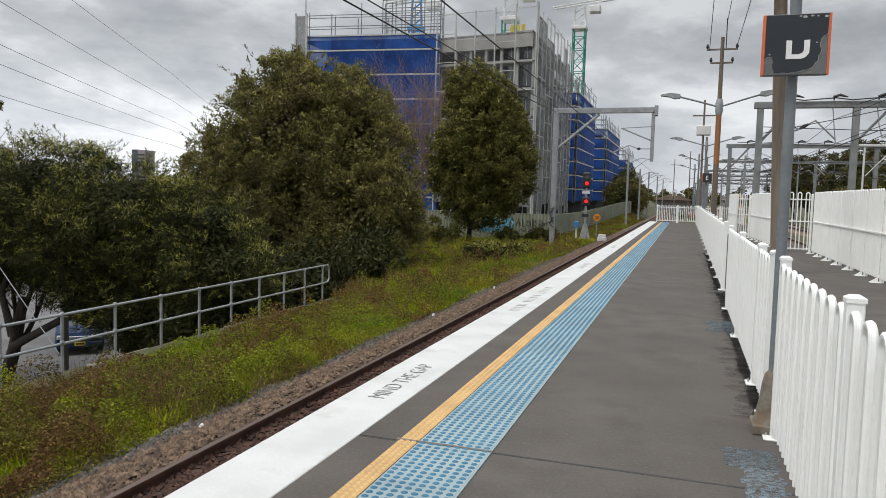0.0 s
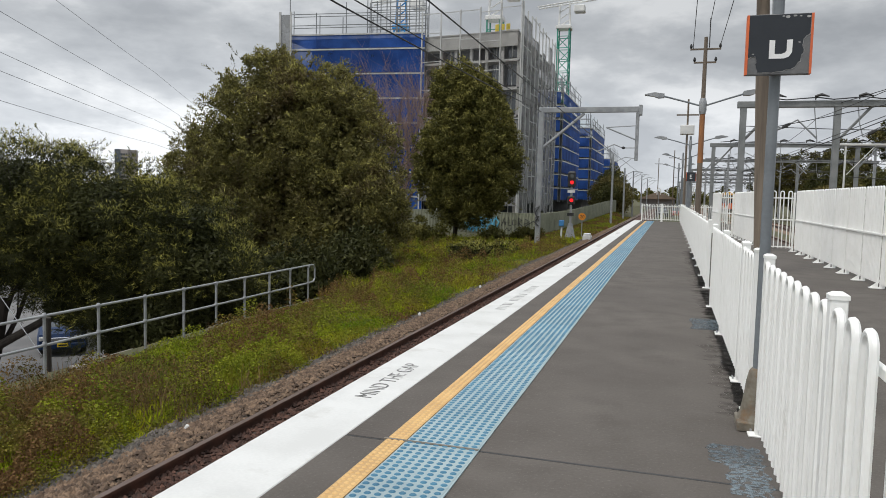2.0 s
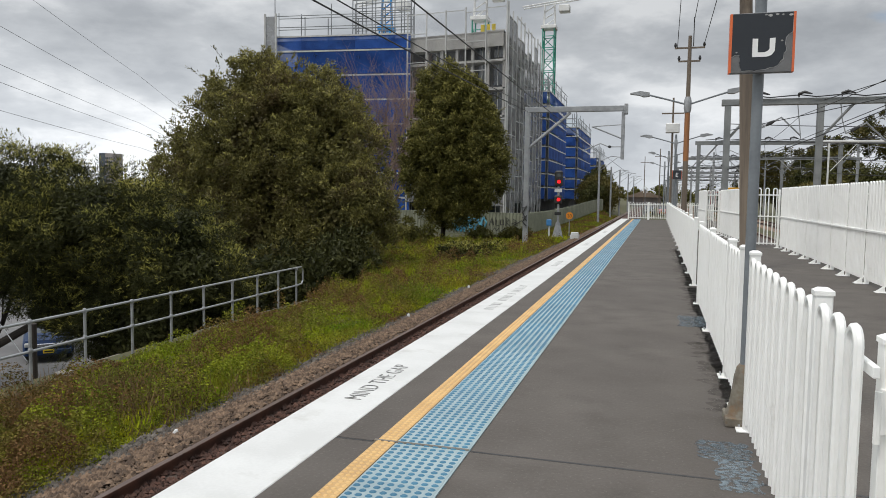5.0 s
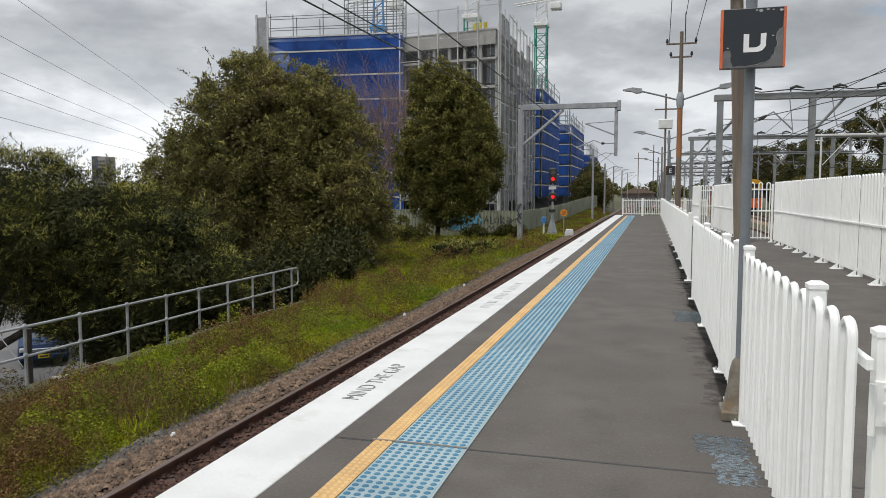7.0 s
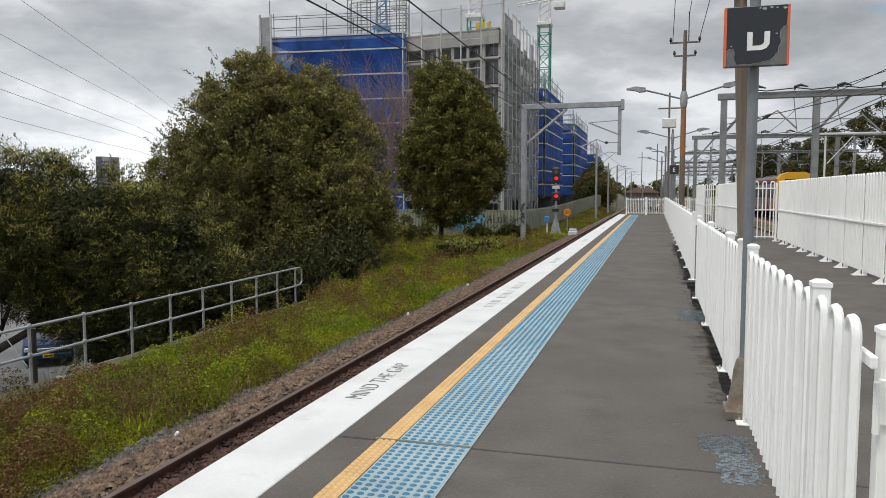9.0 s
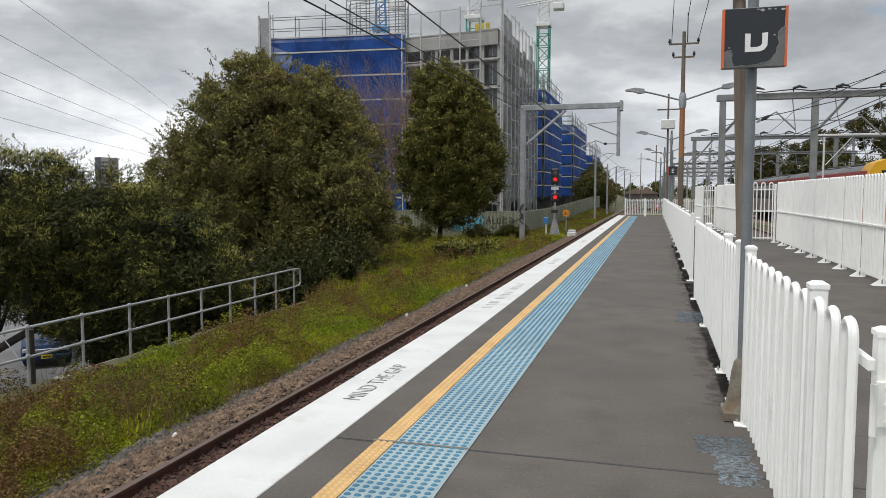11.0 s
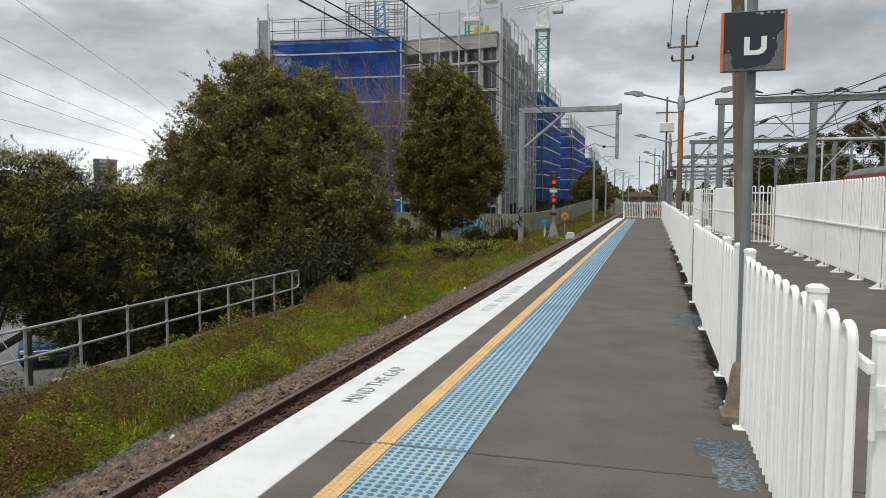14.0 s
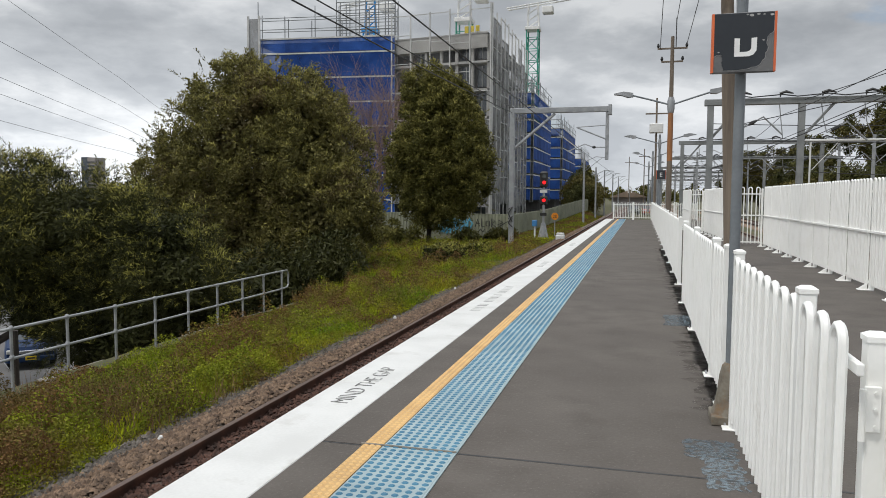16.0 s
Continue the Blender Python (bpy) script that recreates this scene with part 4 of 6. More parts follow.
def limbs(shape, p, d, length, r, depth, rnd, spread=0.6, keep=0.72, n=7, thin=0.66):
    pts, rs = [Vector(p)], [r]
    d = Vector(d).normalized()
    for i in range(4):
        d = (d + Vector((rnd.uniform(-1, 1), rnd.uniform(-1, 1), rnd.uniform(-0.4, 0.7))) * 0.16).normalized()
        pts.append(pts[-1] + d * length / 4)
        rs.append(r * (1 - 0.11 * (i + 1)))
    shape.pipe(pts, rs, n if depth > 1 else 4, cap=False)
    if depth > 0:
        for k in range(3):
            nd = d + Vector((rnd.uniform(-1, 1), rnd.uniform(-1, 1), rnd.uniform(-0.5, 0.8))) * spread
            limbs(shape, pts[rnd.choice((2, 3, 4))], nd, length * keep * rnd.uniform(0.75, 1.1), rs[-1] * thin, depth - 1, rnd, spread, keep, n, thin)


def tree(at, lean, trunk_len, trunk_r, blobs, clumps, leaves, size, width, leaf, label, seed, depth=3, category="tree", boughs=(), spray=None, **kw):
    t = thing("tree", at, label, category, "trees beside the railway")
    s = Shape()
    limbs(s, Vector(at) - Vector((0, 0, 0.2)), lean, trunk_len, trunk_r, depth, random.Random(seed))
    part("trunk", s, BARK, t)
    for pts, r0 in boughs:
        part("bough", Shape().pipe(pts, [r0 * (1 - 0.7 * i / (len(pts) - 1)) for i in range(len(pts))], 9), BARK, t)
    crown("crown", blobs, clumps, leaves, size, width, leaf, t, seed, **kw)
    if spray:
        sprays("spray", blobs, *spray, leaf, t, seed + 100, tip=kw.get("tip"))
    return t


# spreading tree in the car park whose branches hang over the handrail
tree((-19.6, 16.6, -5.0), (0.45, 0, 1), 3.6, 0.24,
     [((-18.2, 17.3, 0.95), (2.6, 2.2, 1.9)), ((-15.2, 17.4, 0.8), (1.9, 2.0, 1.4)), ((-13.2, 17.6, 0.35), (1.7, 1.6, 1.2)), ((-12.0, 17.0, -0.6), (1.3, 1.2, 0.95)),
      ((-21.5, 17.5, 0.5), (2.6, 2.3, 1.9)), ((-13.9, 17.8, -0.9), (1.9, 1.3, 1.0)), ((-16.4, 18.0, -0.3), (2.2, 1.3, 1.0)), ((-12.6, 18.4, -1.6), (1.5, 1.0, 0.8)),
      ((-16.9, 16.6, 0.0), (1.6, 1.2, 1.0)), ((-16.6, 17.2, -1.1), (1.5, 1.0, 0.8)), ((-18.4, 17.4, -1.1), (1.6, 1.0, 0.7)), ((-14.6, 17.2, -1.5), (1.3, 0.9, 0.8)), ((-20.8, 17.4, -1.0), (1.6, 1.0, 0.8)), ((-19.5, 16.5, -0.2), (1.6, 1.2, 0.9)), ((-16.5, 16.9, -1.95), (1.0, 0.8, 0.7)), ((-15.2, 17.0, -2.1), (0.9, 0.8, 0.8))],
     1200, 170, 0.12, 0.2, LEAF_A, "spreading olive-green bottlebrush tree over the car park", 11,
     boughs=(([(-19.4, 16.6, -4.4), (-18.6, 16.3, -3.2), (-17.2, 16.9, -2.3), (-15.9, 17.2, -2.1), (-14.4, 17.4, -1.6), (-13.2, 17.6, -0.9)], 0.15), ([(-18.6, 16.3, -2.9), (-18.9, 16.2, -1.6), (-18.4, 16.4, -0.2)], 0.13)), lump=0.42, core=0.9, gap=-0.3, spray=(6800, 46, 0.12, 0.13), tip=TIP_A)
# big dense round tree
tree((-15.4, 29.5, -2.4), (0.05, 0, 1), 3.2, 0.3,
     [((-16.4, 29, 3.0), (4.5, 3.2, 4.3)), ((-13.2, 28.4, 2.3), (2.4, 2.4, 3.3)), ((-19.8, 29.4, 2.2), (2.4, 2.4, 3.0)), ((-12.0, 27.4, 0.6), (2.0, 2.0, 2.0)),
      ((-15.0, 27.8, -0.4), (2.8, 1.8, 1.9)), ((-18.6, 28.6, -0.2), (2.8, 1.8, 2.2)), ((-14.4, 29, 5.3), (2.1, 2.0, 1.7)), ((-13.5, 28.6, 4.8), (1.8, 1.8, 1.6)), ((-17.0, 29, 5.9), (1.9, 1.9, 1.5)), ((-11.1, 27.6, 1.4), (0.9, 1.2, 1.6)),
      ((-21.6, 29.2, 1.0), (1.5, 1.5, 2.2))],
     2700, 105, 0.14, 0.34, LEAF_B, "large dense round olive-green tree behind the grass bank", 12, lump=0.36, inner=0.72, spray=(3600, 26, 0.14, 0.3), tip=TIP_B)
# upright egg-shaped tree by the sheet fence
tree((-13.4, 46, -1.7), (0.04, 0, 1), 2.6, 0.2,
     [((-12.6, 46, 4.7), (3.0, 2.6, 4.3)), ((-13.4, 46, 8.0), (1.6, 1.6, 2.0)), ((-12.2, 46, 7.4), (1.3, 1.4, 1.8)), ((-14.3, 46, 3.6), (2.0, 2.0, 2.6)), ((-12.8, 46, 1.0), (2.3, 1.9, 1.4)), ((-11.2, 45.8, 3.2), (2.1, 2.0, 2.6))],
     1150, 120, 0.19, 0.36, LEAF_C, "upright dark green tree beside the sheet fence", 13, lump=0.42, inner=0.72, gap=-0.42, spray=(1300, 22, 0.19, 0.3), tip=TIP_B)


def bare_tree(at, seed, label):
    t = thing("tree", at, label, "tree", "bare trees")
    s = Shape()
    rnd = random.Random(seed)
    for k in range(4):
        limbs(s, Vector(at), (rnd.uniform(-0.5, 0.5), rnd.uniform(-0.2, 0.2), 1), 4.8, 0.11, 5, rnd, 0.75, 0.78, 4, 1.02)
    part("branch_work", s, TWIG, t)
    return t


bare_tree((-20.4, 52.5, -1.6), 5, "leafless tree with fine reddish twigs")
bare_tree((-18.4, 51.5, -1.6), 8, "leafless tree with fine reddish twigs")


def bush(blobs, clumps, leaf, label, seed, size=0.2, spread=0.2, group="undergrowth", tip=None):
    b = blobs[0]
    t = thing("bush", (b[0][0], b[0][1], b[0][2] - b[1][2]), label, "bush", group)
    s = Shape()
    limbs(s, (b[0][0], b[0][1], b[0][2] - b[1][2] - 0.1), (0, 0, 1), b[1][2], 0.04, 2, random.Random(seed))
    part("stems", s, BARK, t)
    crown("foliage", blobs, clumps, 60, size, 0.34, leaf, t, seed, lump=spread * 1.6, tip=tip, inner=0.5)


# darker leaf material stands in for the shade under the overhanging trees
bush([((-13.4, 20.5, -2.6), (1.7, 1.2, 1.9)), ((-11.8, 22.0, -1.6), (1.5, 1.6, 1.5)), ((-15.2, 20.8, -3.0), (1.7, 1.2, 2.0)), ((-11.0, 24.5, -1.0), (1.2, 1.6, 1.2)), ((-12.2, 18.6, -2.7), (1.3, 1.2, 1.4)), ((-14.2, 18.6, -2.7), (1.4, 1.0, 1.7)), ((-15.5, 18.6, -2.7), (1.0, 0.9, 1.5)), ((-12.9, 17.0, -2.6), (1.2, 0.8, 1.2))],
     900, LEAF_A, "undergrowth on the bank behind the handrail, canopy shade in its dark leaf colour", 31, 0.2, 0.28)
bush([((-9.4, 50.5, -1.2), (1.1, 0.8, 0.45)), ((-11.6, 50, -1.3), (1.2, 0.8, 0.45))], 120, LEAF_C, "low dark bush at the foot of the sheet fence", 21)
bush([((-8.9, 33, -1.15), (0.9, 1.2, 0.42)), ((-7.8, 35.5, -1.25), (0.6, 0.9, 0.35))], 110, LEAF_A, "low weedy bush on the grass bank", 22, 0.16, tip=TIP_A)
bush([((-15.5, 43, -0.9), (2.4, 1.2, 0.9)), ((-18, 42, -0.8), (2.0, 1.2, 1.0))], 220, LEAF_C, "dark scrub under the trees", 23)
bush([((-8.6, 112, 1.6), (3.0, 6, 2.6)), ((-9.5, 122, 2.2), (2.4, 4, 3.0))], 420, LEAF_D, "green shrubs beside the far track", 24, 0.4, 0.5)
bush([((-12.5, 165, 3.5), (3, 3, 4.5))], 150, LEAF_C, "dark conifer far along the line", 25, 0.5, 0.6)


# far trees on the rise beyond the yard, and behind the car park
def gum(x, y, zb, h, w, seed, leaf=None, dens=420):
    rnd = random.Random(seed)
    blobs = []
    for k in range(7):
        f = rnd.uniform(0.35, 0.95)
        blobs.append(((x + rnd.uniform(-0.6, 0.6) * w, y + rnd.uniform(-0.4, 0.4) * w, zb + h * f), (w * rnd.uniform(0.3, 0.5), w * 0.4, h * rnd.uniform(0.1, 0.17))))
    tree((x, y, zb), (rnd.uniform(-0.15, 0.15), 0, 1), h * 0.4, h * 0.022, blobs, dens // 4, 190, 0.4, 0.42, leaf or LEAF_D, "tall open-crowned gum tree beyond the railway yard", seed, depth=2, lump=1.0, core=0.0, inner=0.6)


for k, (x, y, h, w) in enumerate(((17, 118, 8.5, 4.5), (22, 112, 9.8, 5), (27, 120, 13.2, 6), (31, 108, 15, 7.5), (37, 112, 17, 7), (42, 100, 17, 7), (30, 98, 11, 5), (24, 135, 9.8, 6), (47, 110, 18, 8), (19, 150, 10.5, 6))):
    gum(x, y, -1.3, h, w, 40 + k)
for k, x in enumerate((17.5, 21, 25, 29, 34, 39)):
    bush([((x, 92 + 3 * (k % 2), 1.0), (3.4, 2.4, 2.5)), ((x + 2, 94, 2.6 + 0.25 * k), (2.8, 2.0, 2.2))], 260, LEAF_D, "olive scrub along the yard boundary", 60 + k, 0.42, 0.5, "yard scrub")
for k, (x, y, h, w) in enumerate(((-76, 62, 14, 6), (-84, 66, 11, 6), (-98, 80, 13, 8))):
    gum(x, y, -3.5, h, w, 80 + k, LEAF_C, 300)


# ---- verge plants ----
def verge():
    r = np.random.default_rng(5)

    def scatter(n, y0, y1, p):
        y = y0 + (y1 - y0) * r.random(n) ** p
        x = np.where(y < 20, r.uniform(-9.85, -5.35, n), r.uniform(-5.35 - 5.2 - np.clip((y - 20) * 0.35, 0, 5.0), -5.3, n))
        z = np.array([ground_z(a, b) for a, b in zip(x, y)])
        dens = np.array([noise.noise((a * 0.45, b * 0.3, 2.0)) for a, b in zip(x, y)])
        return x, y, z, dens
    # how russet a spot is: most of all near the kerb and at the near end, with green between
    def russet(x, y):
        return np.array([noise.noise((p * 0.6, q * 0.42, 11.0)) + 0.5 * noise.noise((p * 1.7, q * 1.3, 4.0)) for p, q in zip(x, y)]) + 0.3 * (-8.6 - x) * (y < 20) + np.clip((11.5 - y) * 0.16, -0.1, 0.75) - 1.0 * np.clip(6.9 - y, 0, 0.8) + 0.3 * ((y > 6.9) & (y < 10) & (x > -7))
    # blades
    x, y, z, dens = scatter(150000, 4.5, 52, 1.7)
    keep = russet(x, y) + r.normal(0, 0.2, len(x)) < 0.42
    x, y, z, dens = x[keep], y[keep], z[keep], dens[keep]
    n = len(x)
    h = (0.06 + 0.2 * r.random(n) ** 2) * np.clip(1 + 1.6 * dens, 0.35, 2.0) * np.where(y > 20, 1.4, 1.0) * np.where(y < 9, 0.75, 1.0) * np.clip((-5.2 - x) * 1.2, 0.25, 1) * np.where(y < 19.5, np.clip((x + 9.95) * 0.7, 0.12, 1), 1)
    a = np.stack([r.normal(0, 0.55, n), r.normal(0, 0.55, n), np.ones(n)], 1)
    a = unit(a) * (h / 2)[:, None]
    b = unit(np.cross(a, r.normal(size=(n, 3)))) * (r.uniform(0.004, 0.009, n) * (1 + y * 0.03))[:, None]
    P = np.stack([x, y, z], 1) + a
    tagged(new("grass", quads("grass", P, a, b, GRASS)), "yellow-green long grass on the railway verge", "grass", kind="stuff")
    x = r.uniform(-9.5, -5.3, 26000)
    y = r.uniform(52, 104, 26000)
    far = np.stack([x, y, [ground_z(p, q) for p, q in zip(x, y)]], 1)
    a = unit(np.stack([r.normal(0, 0.4, len(x)), r.normal(0, 0.4, len(x)), np.ones(len(x))], 1)) * r.uniform(0.06, 0.2, len(x))[:, None]
    b = unit(np.cross(a, r.normal(size=(len(x), 3)))) * 0.035
    tagged(new("far_grass", quads("far_grass", far + a, a, b, WEED)), "short grass beside the far stretch of track", "grass", kind="stuff")
    # broad leaves of low weeds, thick towards the kerb and the near end
    x, y, z, dens = scatter(420000, 4.5, 46, 1.8)
    rs = russet(x, y)
    keep = (dens + 0.25 * (-7.2 - x) + np.where(y < 11, 0.35, 0) + 0.4 * (rs > 0.2) + r.normal(0, 0.2, len(x))) > -0.25
    keep &= (x > np.where(y < 10, -9.4, -9.62)) | (y > 14)
    x, y, z, rs = x[keep], y[keep], z[keep], rs[keep]
    n = len(x)
    lumps = np.array([max(0.2, 0.8 + 2.6 * noise.noise((p * 1.7, q * 1.3, 7.0)) + 0.8 * noise.noise((p * 4.1, q * 3.3, 1.0))) for p, q in zip(x, y)])
    h = np.where((x < -9.45) & (y < 19.5), 0.03, np.where((x < -8.7) & (y < 19.5), 0.13, 0.34)) * (1 - 0.75 * r.random(n) ** 1.6) * lumps * np.clip((-5.25 - x) * 2.2, 0.2, 1)
    P = np.stack([x, y, z + h], 1)
    a = unit(np.stack([r.normal(0, 1, n), r.normal(0, 1, n), r.normal(0.3, 0.6, n)], 1)) * (r.uniform(0.009, 0.022, n) * (1 + y * 0.028))[:, None]
    b = unit(np.cross(a, r.normal(size=(n, 3)))) * (r.uniform(0.0045, 0.012, n) * (1 + y * 0.028))[:, None]
    rust = rs + r.normal(0, 0.18, n) > 0.28
    tagged(new("weeds", quads("weeds", P[~rust], a[~rust], b[~rust], WEED)), "low leafy green weeds on the verge", "weeds", kind="stuff")
    tagged(new("russet_weeds", quads("russet_weeds", P[rust], a[rust], b[rust], WEED_BROWN)), "low russet-brown weeds near the kerb", "weeds", kind="stuff")
    x, y, z, dens = scatter(34000, 4.5, 38, 1.8)
    keep = ((russet(x, y) + r.normal(0, 0.3, len(x))) > 0.25) & ((x > -9.2) | (y > 19.5))
    x, y, z = x[keep], y[keep], z[keep]
    n = len(x)
    a = unit(np.stack([r.normal(0, 0.35, n), r.normal(0, 0.35, n), np.ones(n)], 1)) * r.uniform(0.1, 0.28, n)[:, None]
    b = unit(np.cross(a, r.normal(size=(n, 3)))) * 0.0035
    tagged(new("dry_stems", quads("dry_stems", np.stack([x, y, z], 1) + a, a, b, DRY)), "thin dry brown stems among the weeds", "stems", kind="stuff")


verge()

# ---- construction site ----
def oriented(s, m):
    s.v = [tuple(m @ Vector(p)) for p in s.v]
    return s


def face_frame(a, b):
    """Local x runs from a to b, local y points away behind the face."""
    a, b = Vector(a), Vector(b)
    u = (b - a).normalized()
    w = Vector((-u.y, u.x, 0))
    return Matrix(((u.x, w.x, 0, a.x), (u.y, w.y, 0, a.y), (0, 0, 1, 0), (0, 0, 0, 1))), (b - a).length


def net_sheet(x0, x1, z0, z1, y, seed, sag=0.12):
    """A slightly billowing sheet with thickness."""
    nx, nz = 8, 6
    vs = []
    for i in range(nx + 1):
        for j in range(nz + 1):
            fx, fz = i / nx, j / nz
            d = sag * math.sin(math.pi * fx) * math.sin(math.pi * fz) * (0.4 + noise.noise((seed * 3.7 + fx * 2, fz * 2, seed)))
            vs.append((x0 + (x1 - x0) * fx, y - d, z0 + (z1 - z0) * fz))
    m = nz + 1
    return Shape().add(vs, [(i * m + j, (i + 1) * m + j, (i + 1) * m + j + 1, i * m + j + 1) for i in range(nx) for j in range(nz)])


def scaffold(parent, a, b, zt, lift, bay, net, planks=True, above=2.2, seed=0, flip=1):
    """Poles, ledgers, net sheets and plank edges of one scaffold face."""
    m, length = face_frame(a, b)
    z0 = a[2]
    n = max(1, round(length / bay))
    rnd = random.Random(seed)
    for i in range(n + 1):
        x = length * i / n
        for y in (-0.33 * flip, 0.75 * flip):
            part("scaffold_pole", oriented(Shape().tube((x, y, z0), (x, y, zt + above * rnd.uniform(0.45, 1.0)), 0.055, 5), m), SCAFDK, parent)
    for z in (zt + above * 0.25, zt + above * 0.55):
        for y in (-0.46 * flip, 0.75 * flip):
            part("ledger", oriented(Shape().tube((0, y, z), (length, y, z), 0.05, 5), m), SCAFDK, parent)
    k = 0
    z = z0
    while z < zt - 0.5:
        z1 = min(z + lift, zt)
        for i in range(n):
            part("net_sheet", oriented(net_sheet(length * i / n, length * (i + 1) / n, z + (0.3 if lift < 2.5 else 0.15), z1 - 0.02, -0.4 * flip, seed * 50 + k), m), net, parent)
            k += 1
        if planks:
            part("plank_edge", oriented(Shape().box(0, length, min(-0.44 * flip, 0.3 * flip), max(-0.44 * flip, 0.3 * flip), z1 - 0.06, z1 + 0.1), m), ALU, parent, "pale aluminium plank edge")
        z = z1


def main_building():
    zb, h = -1.6, 2.9
    c0, c1, c2 = (-15.9, 76.3), (-26.6, 78.0), (-42.4, 76.6)
    b = thing("apartment_building", (-25, 85, zb), "unfinished concrete apartment block wrapped in grey mesh and blue netting", "building", "construction site buildings")
    outline = [c0, (-15.9, 98), (-42.4, 98), c2, c1]
    for k in range(7):
        z = zb + k * h
        part("floor_slab", Shape().prism(outline[::-1], "z", z + h - 0.25, z + h), SLAB, b, "raw concrete floor slab")
    # one solid block; its dark colour replaces the shade of real rooms
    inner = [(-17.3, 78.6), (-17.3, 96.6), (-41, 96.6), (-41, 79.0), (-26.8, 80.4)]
    part("inner_wall", Shape().prism(inner[::-1], "z", zb, zb + 7 * h - 0.3), DARKIN, b, "solid inner block with room shade painted in its colour")
    part("parapet", Shape().prism([c0, (-15.9, 98), (-16.15, 98), (-16.15, 76.35), (-26.5, 79.6), c1], "z", zb + 7 * h - 1.6, zb + 7 * h - 0.1), SLAB, b, "bare concrete upper wall")
    mf, lf = face_frame((*c0, zb), (*c1, zb))
    # glazing on the front and columns at the edge
    for k in range(7):
        z = zb + k * h
        for i in range(6):
            x = lf * i / 6
            part("column", oriented(Shape().box(x - 0.15, x + 0.15, -0.5, -0.2, z, z + h - 0.26), mf), SLAB, b)
            if i in (0, 1, 4) or k < 2:
                w = part("window", oriented(Shape().box(x + 0.3, x + lf / 6 - 0.3, -1.0, -0.95, z + 0.3, z + h - 0.4), mf), GLASS, b, "dark glazing")
                part("frame", oriented(Shape().box(x + 0.9, x + 0.98, -0.98, -0.9, z + 0.3, z + h - 0.4), mf), ALU, w)
    # grey mesh screens on poles, front and track side
    for idx, (pa, pb, cols) in enumerate((((-15.25, 76.3, zb), (*c1, zb), 5), ((-16.15, 99, zb), (-16.15, 75.55, zb), 10))):
        m, length = face_frame(pa, pb)
        off = 0.9
        rnd = random.Random(idx)
        for i in range(cols + 1):
            x = length * i / cols
            part("screen_post", oriented(Shape().box(x - 0.06, x + 0.06, off - 0.06, off + 0.08, zb, 21.2 + rnd.uniform(-0.3, 0.3)), m), ALU, b)
        for i in range(cols):
            x0, x1 = length * i / cols + 0.1, length * (i + 1) / cols - 0.1
            z = zb + rnd.uniform(0.5, 2.5)
            k = 0
            while z < 20:
                z1 = min(z + 3.0, 20.9)
                open_front = idx == 0 and z > 8
                part("mesh_panel", oriented(Shape().box(x0, x1, off - 0.03, off + 0.0, z, z1 - 0.06), m), GNETLIGHT if (open_front or z > 17.2) else GNET, b)
                part("panel_rail", oriented(Shape().box(x0, x1, off - 0.04, off + 0.04, z1 - 0.04, z1 + 0.03), m), ALU, b)
                z, k = z1 + 0.02, k + 1
    for i in range(3):
        x = 1.0 + 0.62 * i
        part("form_panel", oriented(Shape().box(x, x + 0.42, -0.2, -0.1, zb + 7 * h - 0.15, zb + 7 * h + 0.75, 0.02), mf), PLYY, b, "yellow formwork panel")
    # blue netted wing
    scaffold(b, (*c1, zb), (*c2, zb), 19.1, 2.72, 3.1, BNET, seed=3, above=4.2, flip=-1)
    ms, ls = face_frame((-27.4, 81.6, zb), (-27.4, 79.0, zb))
    part("net_sheet", oriented(net_sheet(0, ls, zb, 19.1, 0.0, 77), ms), BNET, b)
    mw, lw = face_frame((*c1, zb), (*c2, zb))
    rnd = random.Random(9)
    for x in np.linspace(lw * 0.02, lw * 0.45, 7):
        for y in (-1.2, -2.6):
            part("scaffold_pole", oriented(Shape().tube((x, y, 19), (x, y, 23.6 + rnd.uniform(-0.6, 0.8)), 0.06, 5), mw), SCAFDK, b)
    for z in (20.2, 21.3, 22.4, 23.3):
        for y in (-1.2, -2.6):
            part("ledger", oriented(Shape().tube((lw * 0.02, y, z), (lw * 0.45, y, z), 0.055, 5), mw), SCAFDK, b)
    for x in (lw + 0.9, lw - 0.4):
        part("screen_post", oriented(Shape().box(x - 0.1, x + 0.1, 0.9, 1.1, zb, 21.6), mw), ALU, b)
    part("mesh_panel", oriented(Shape().box(lw - 0.4, lw + 0.9, 0.9, 0.95, 15, 21.3), mw), GNET, b)


GNETLIGHT = net_mat("open_wire_mesh", (0.4, 0.41, 0.42), (0.34, 0.35, 0.36), (0.93, 0.99), hole_scale=0.2)
main_building()


def netted_block(x0, x1, y0, y1, zt, seed, label):
    zb = -1.2
    b = thing("apartment_building", ((x0 + x1) / 2, y0, zb), label, "building", "construction site buildings")
    # core coloured dark so the floors read as shaded rooms
    part("core", Shape().box(x0, x1 - 1.2, y0 + 1.2, y1, zb, zt - 1.0), DARKIN, b, "unfinished concrete core with room shade painted in its colour")
    for k in range(int((zt - zb) / 2.9)):
        part("floor_slab", Shape().box(x0, x1 - 0.9, y0 + 0.9, y1, zb + (k + 1) * 2.9 - 0.25, zb + (k + 1) * 2.9), SLAB, b)
    scaffold(b, (x1, y0, zb + 2), (x1, y1, zb + 2), zt, 1.95, 3.4, BNET, seed=seed, above=3.0, flip=1)
    scaffold(b, (x0, y0, zb + 2), (x1, y0, zb + 2), zt, 1.95, 4.8, BNET, seed=seed + 1, above=3.0, flip=1)


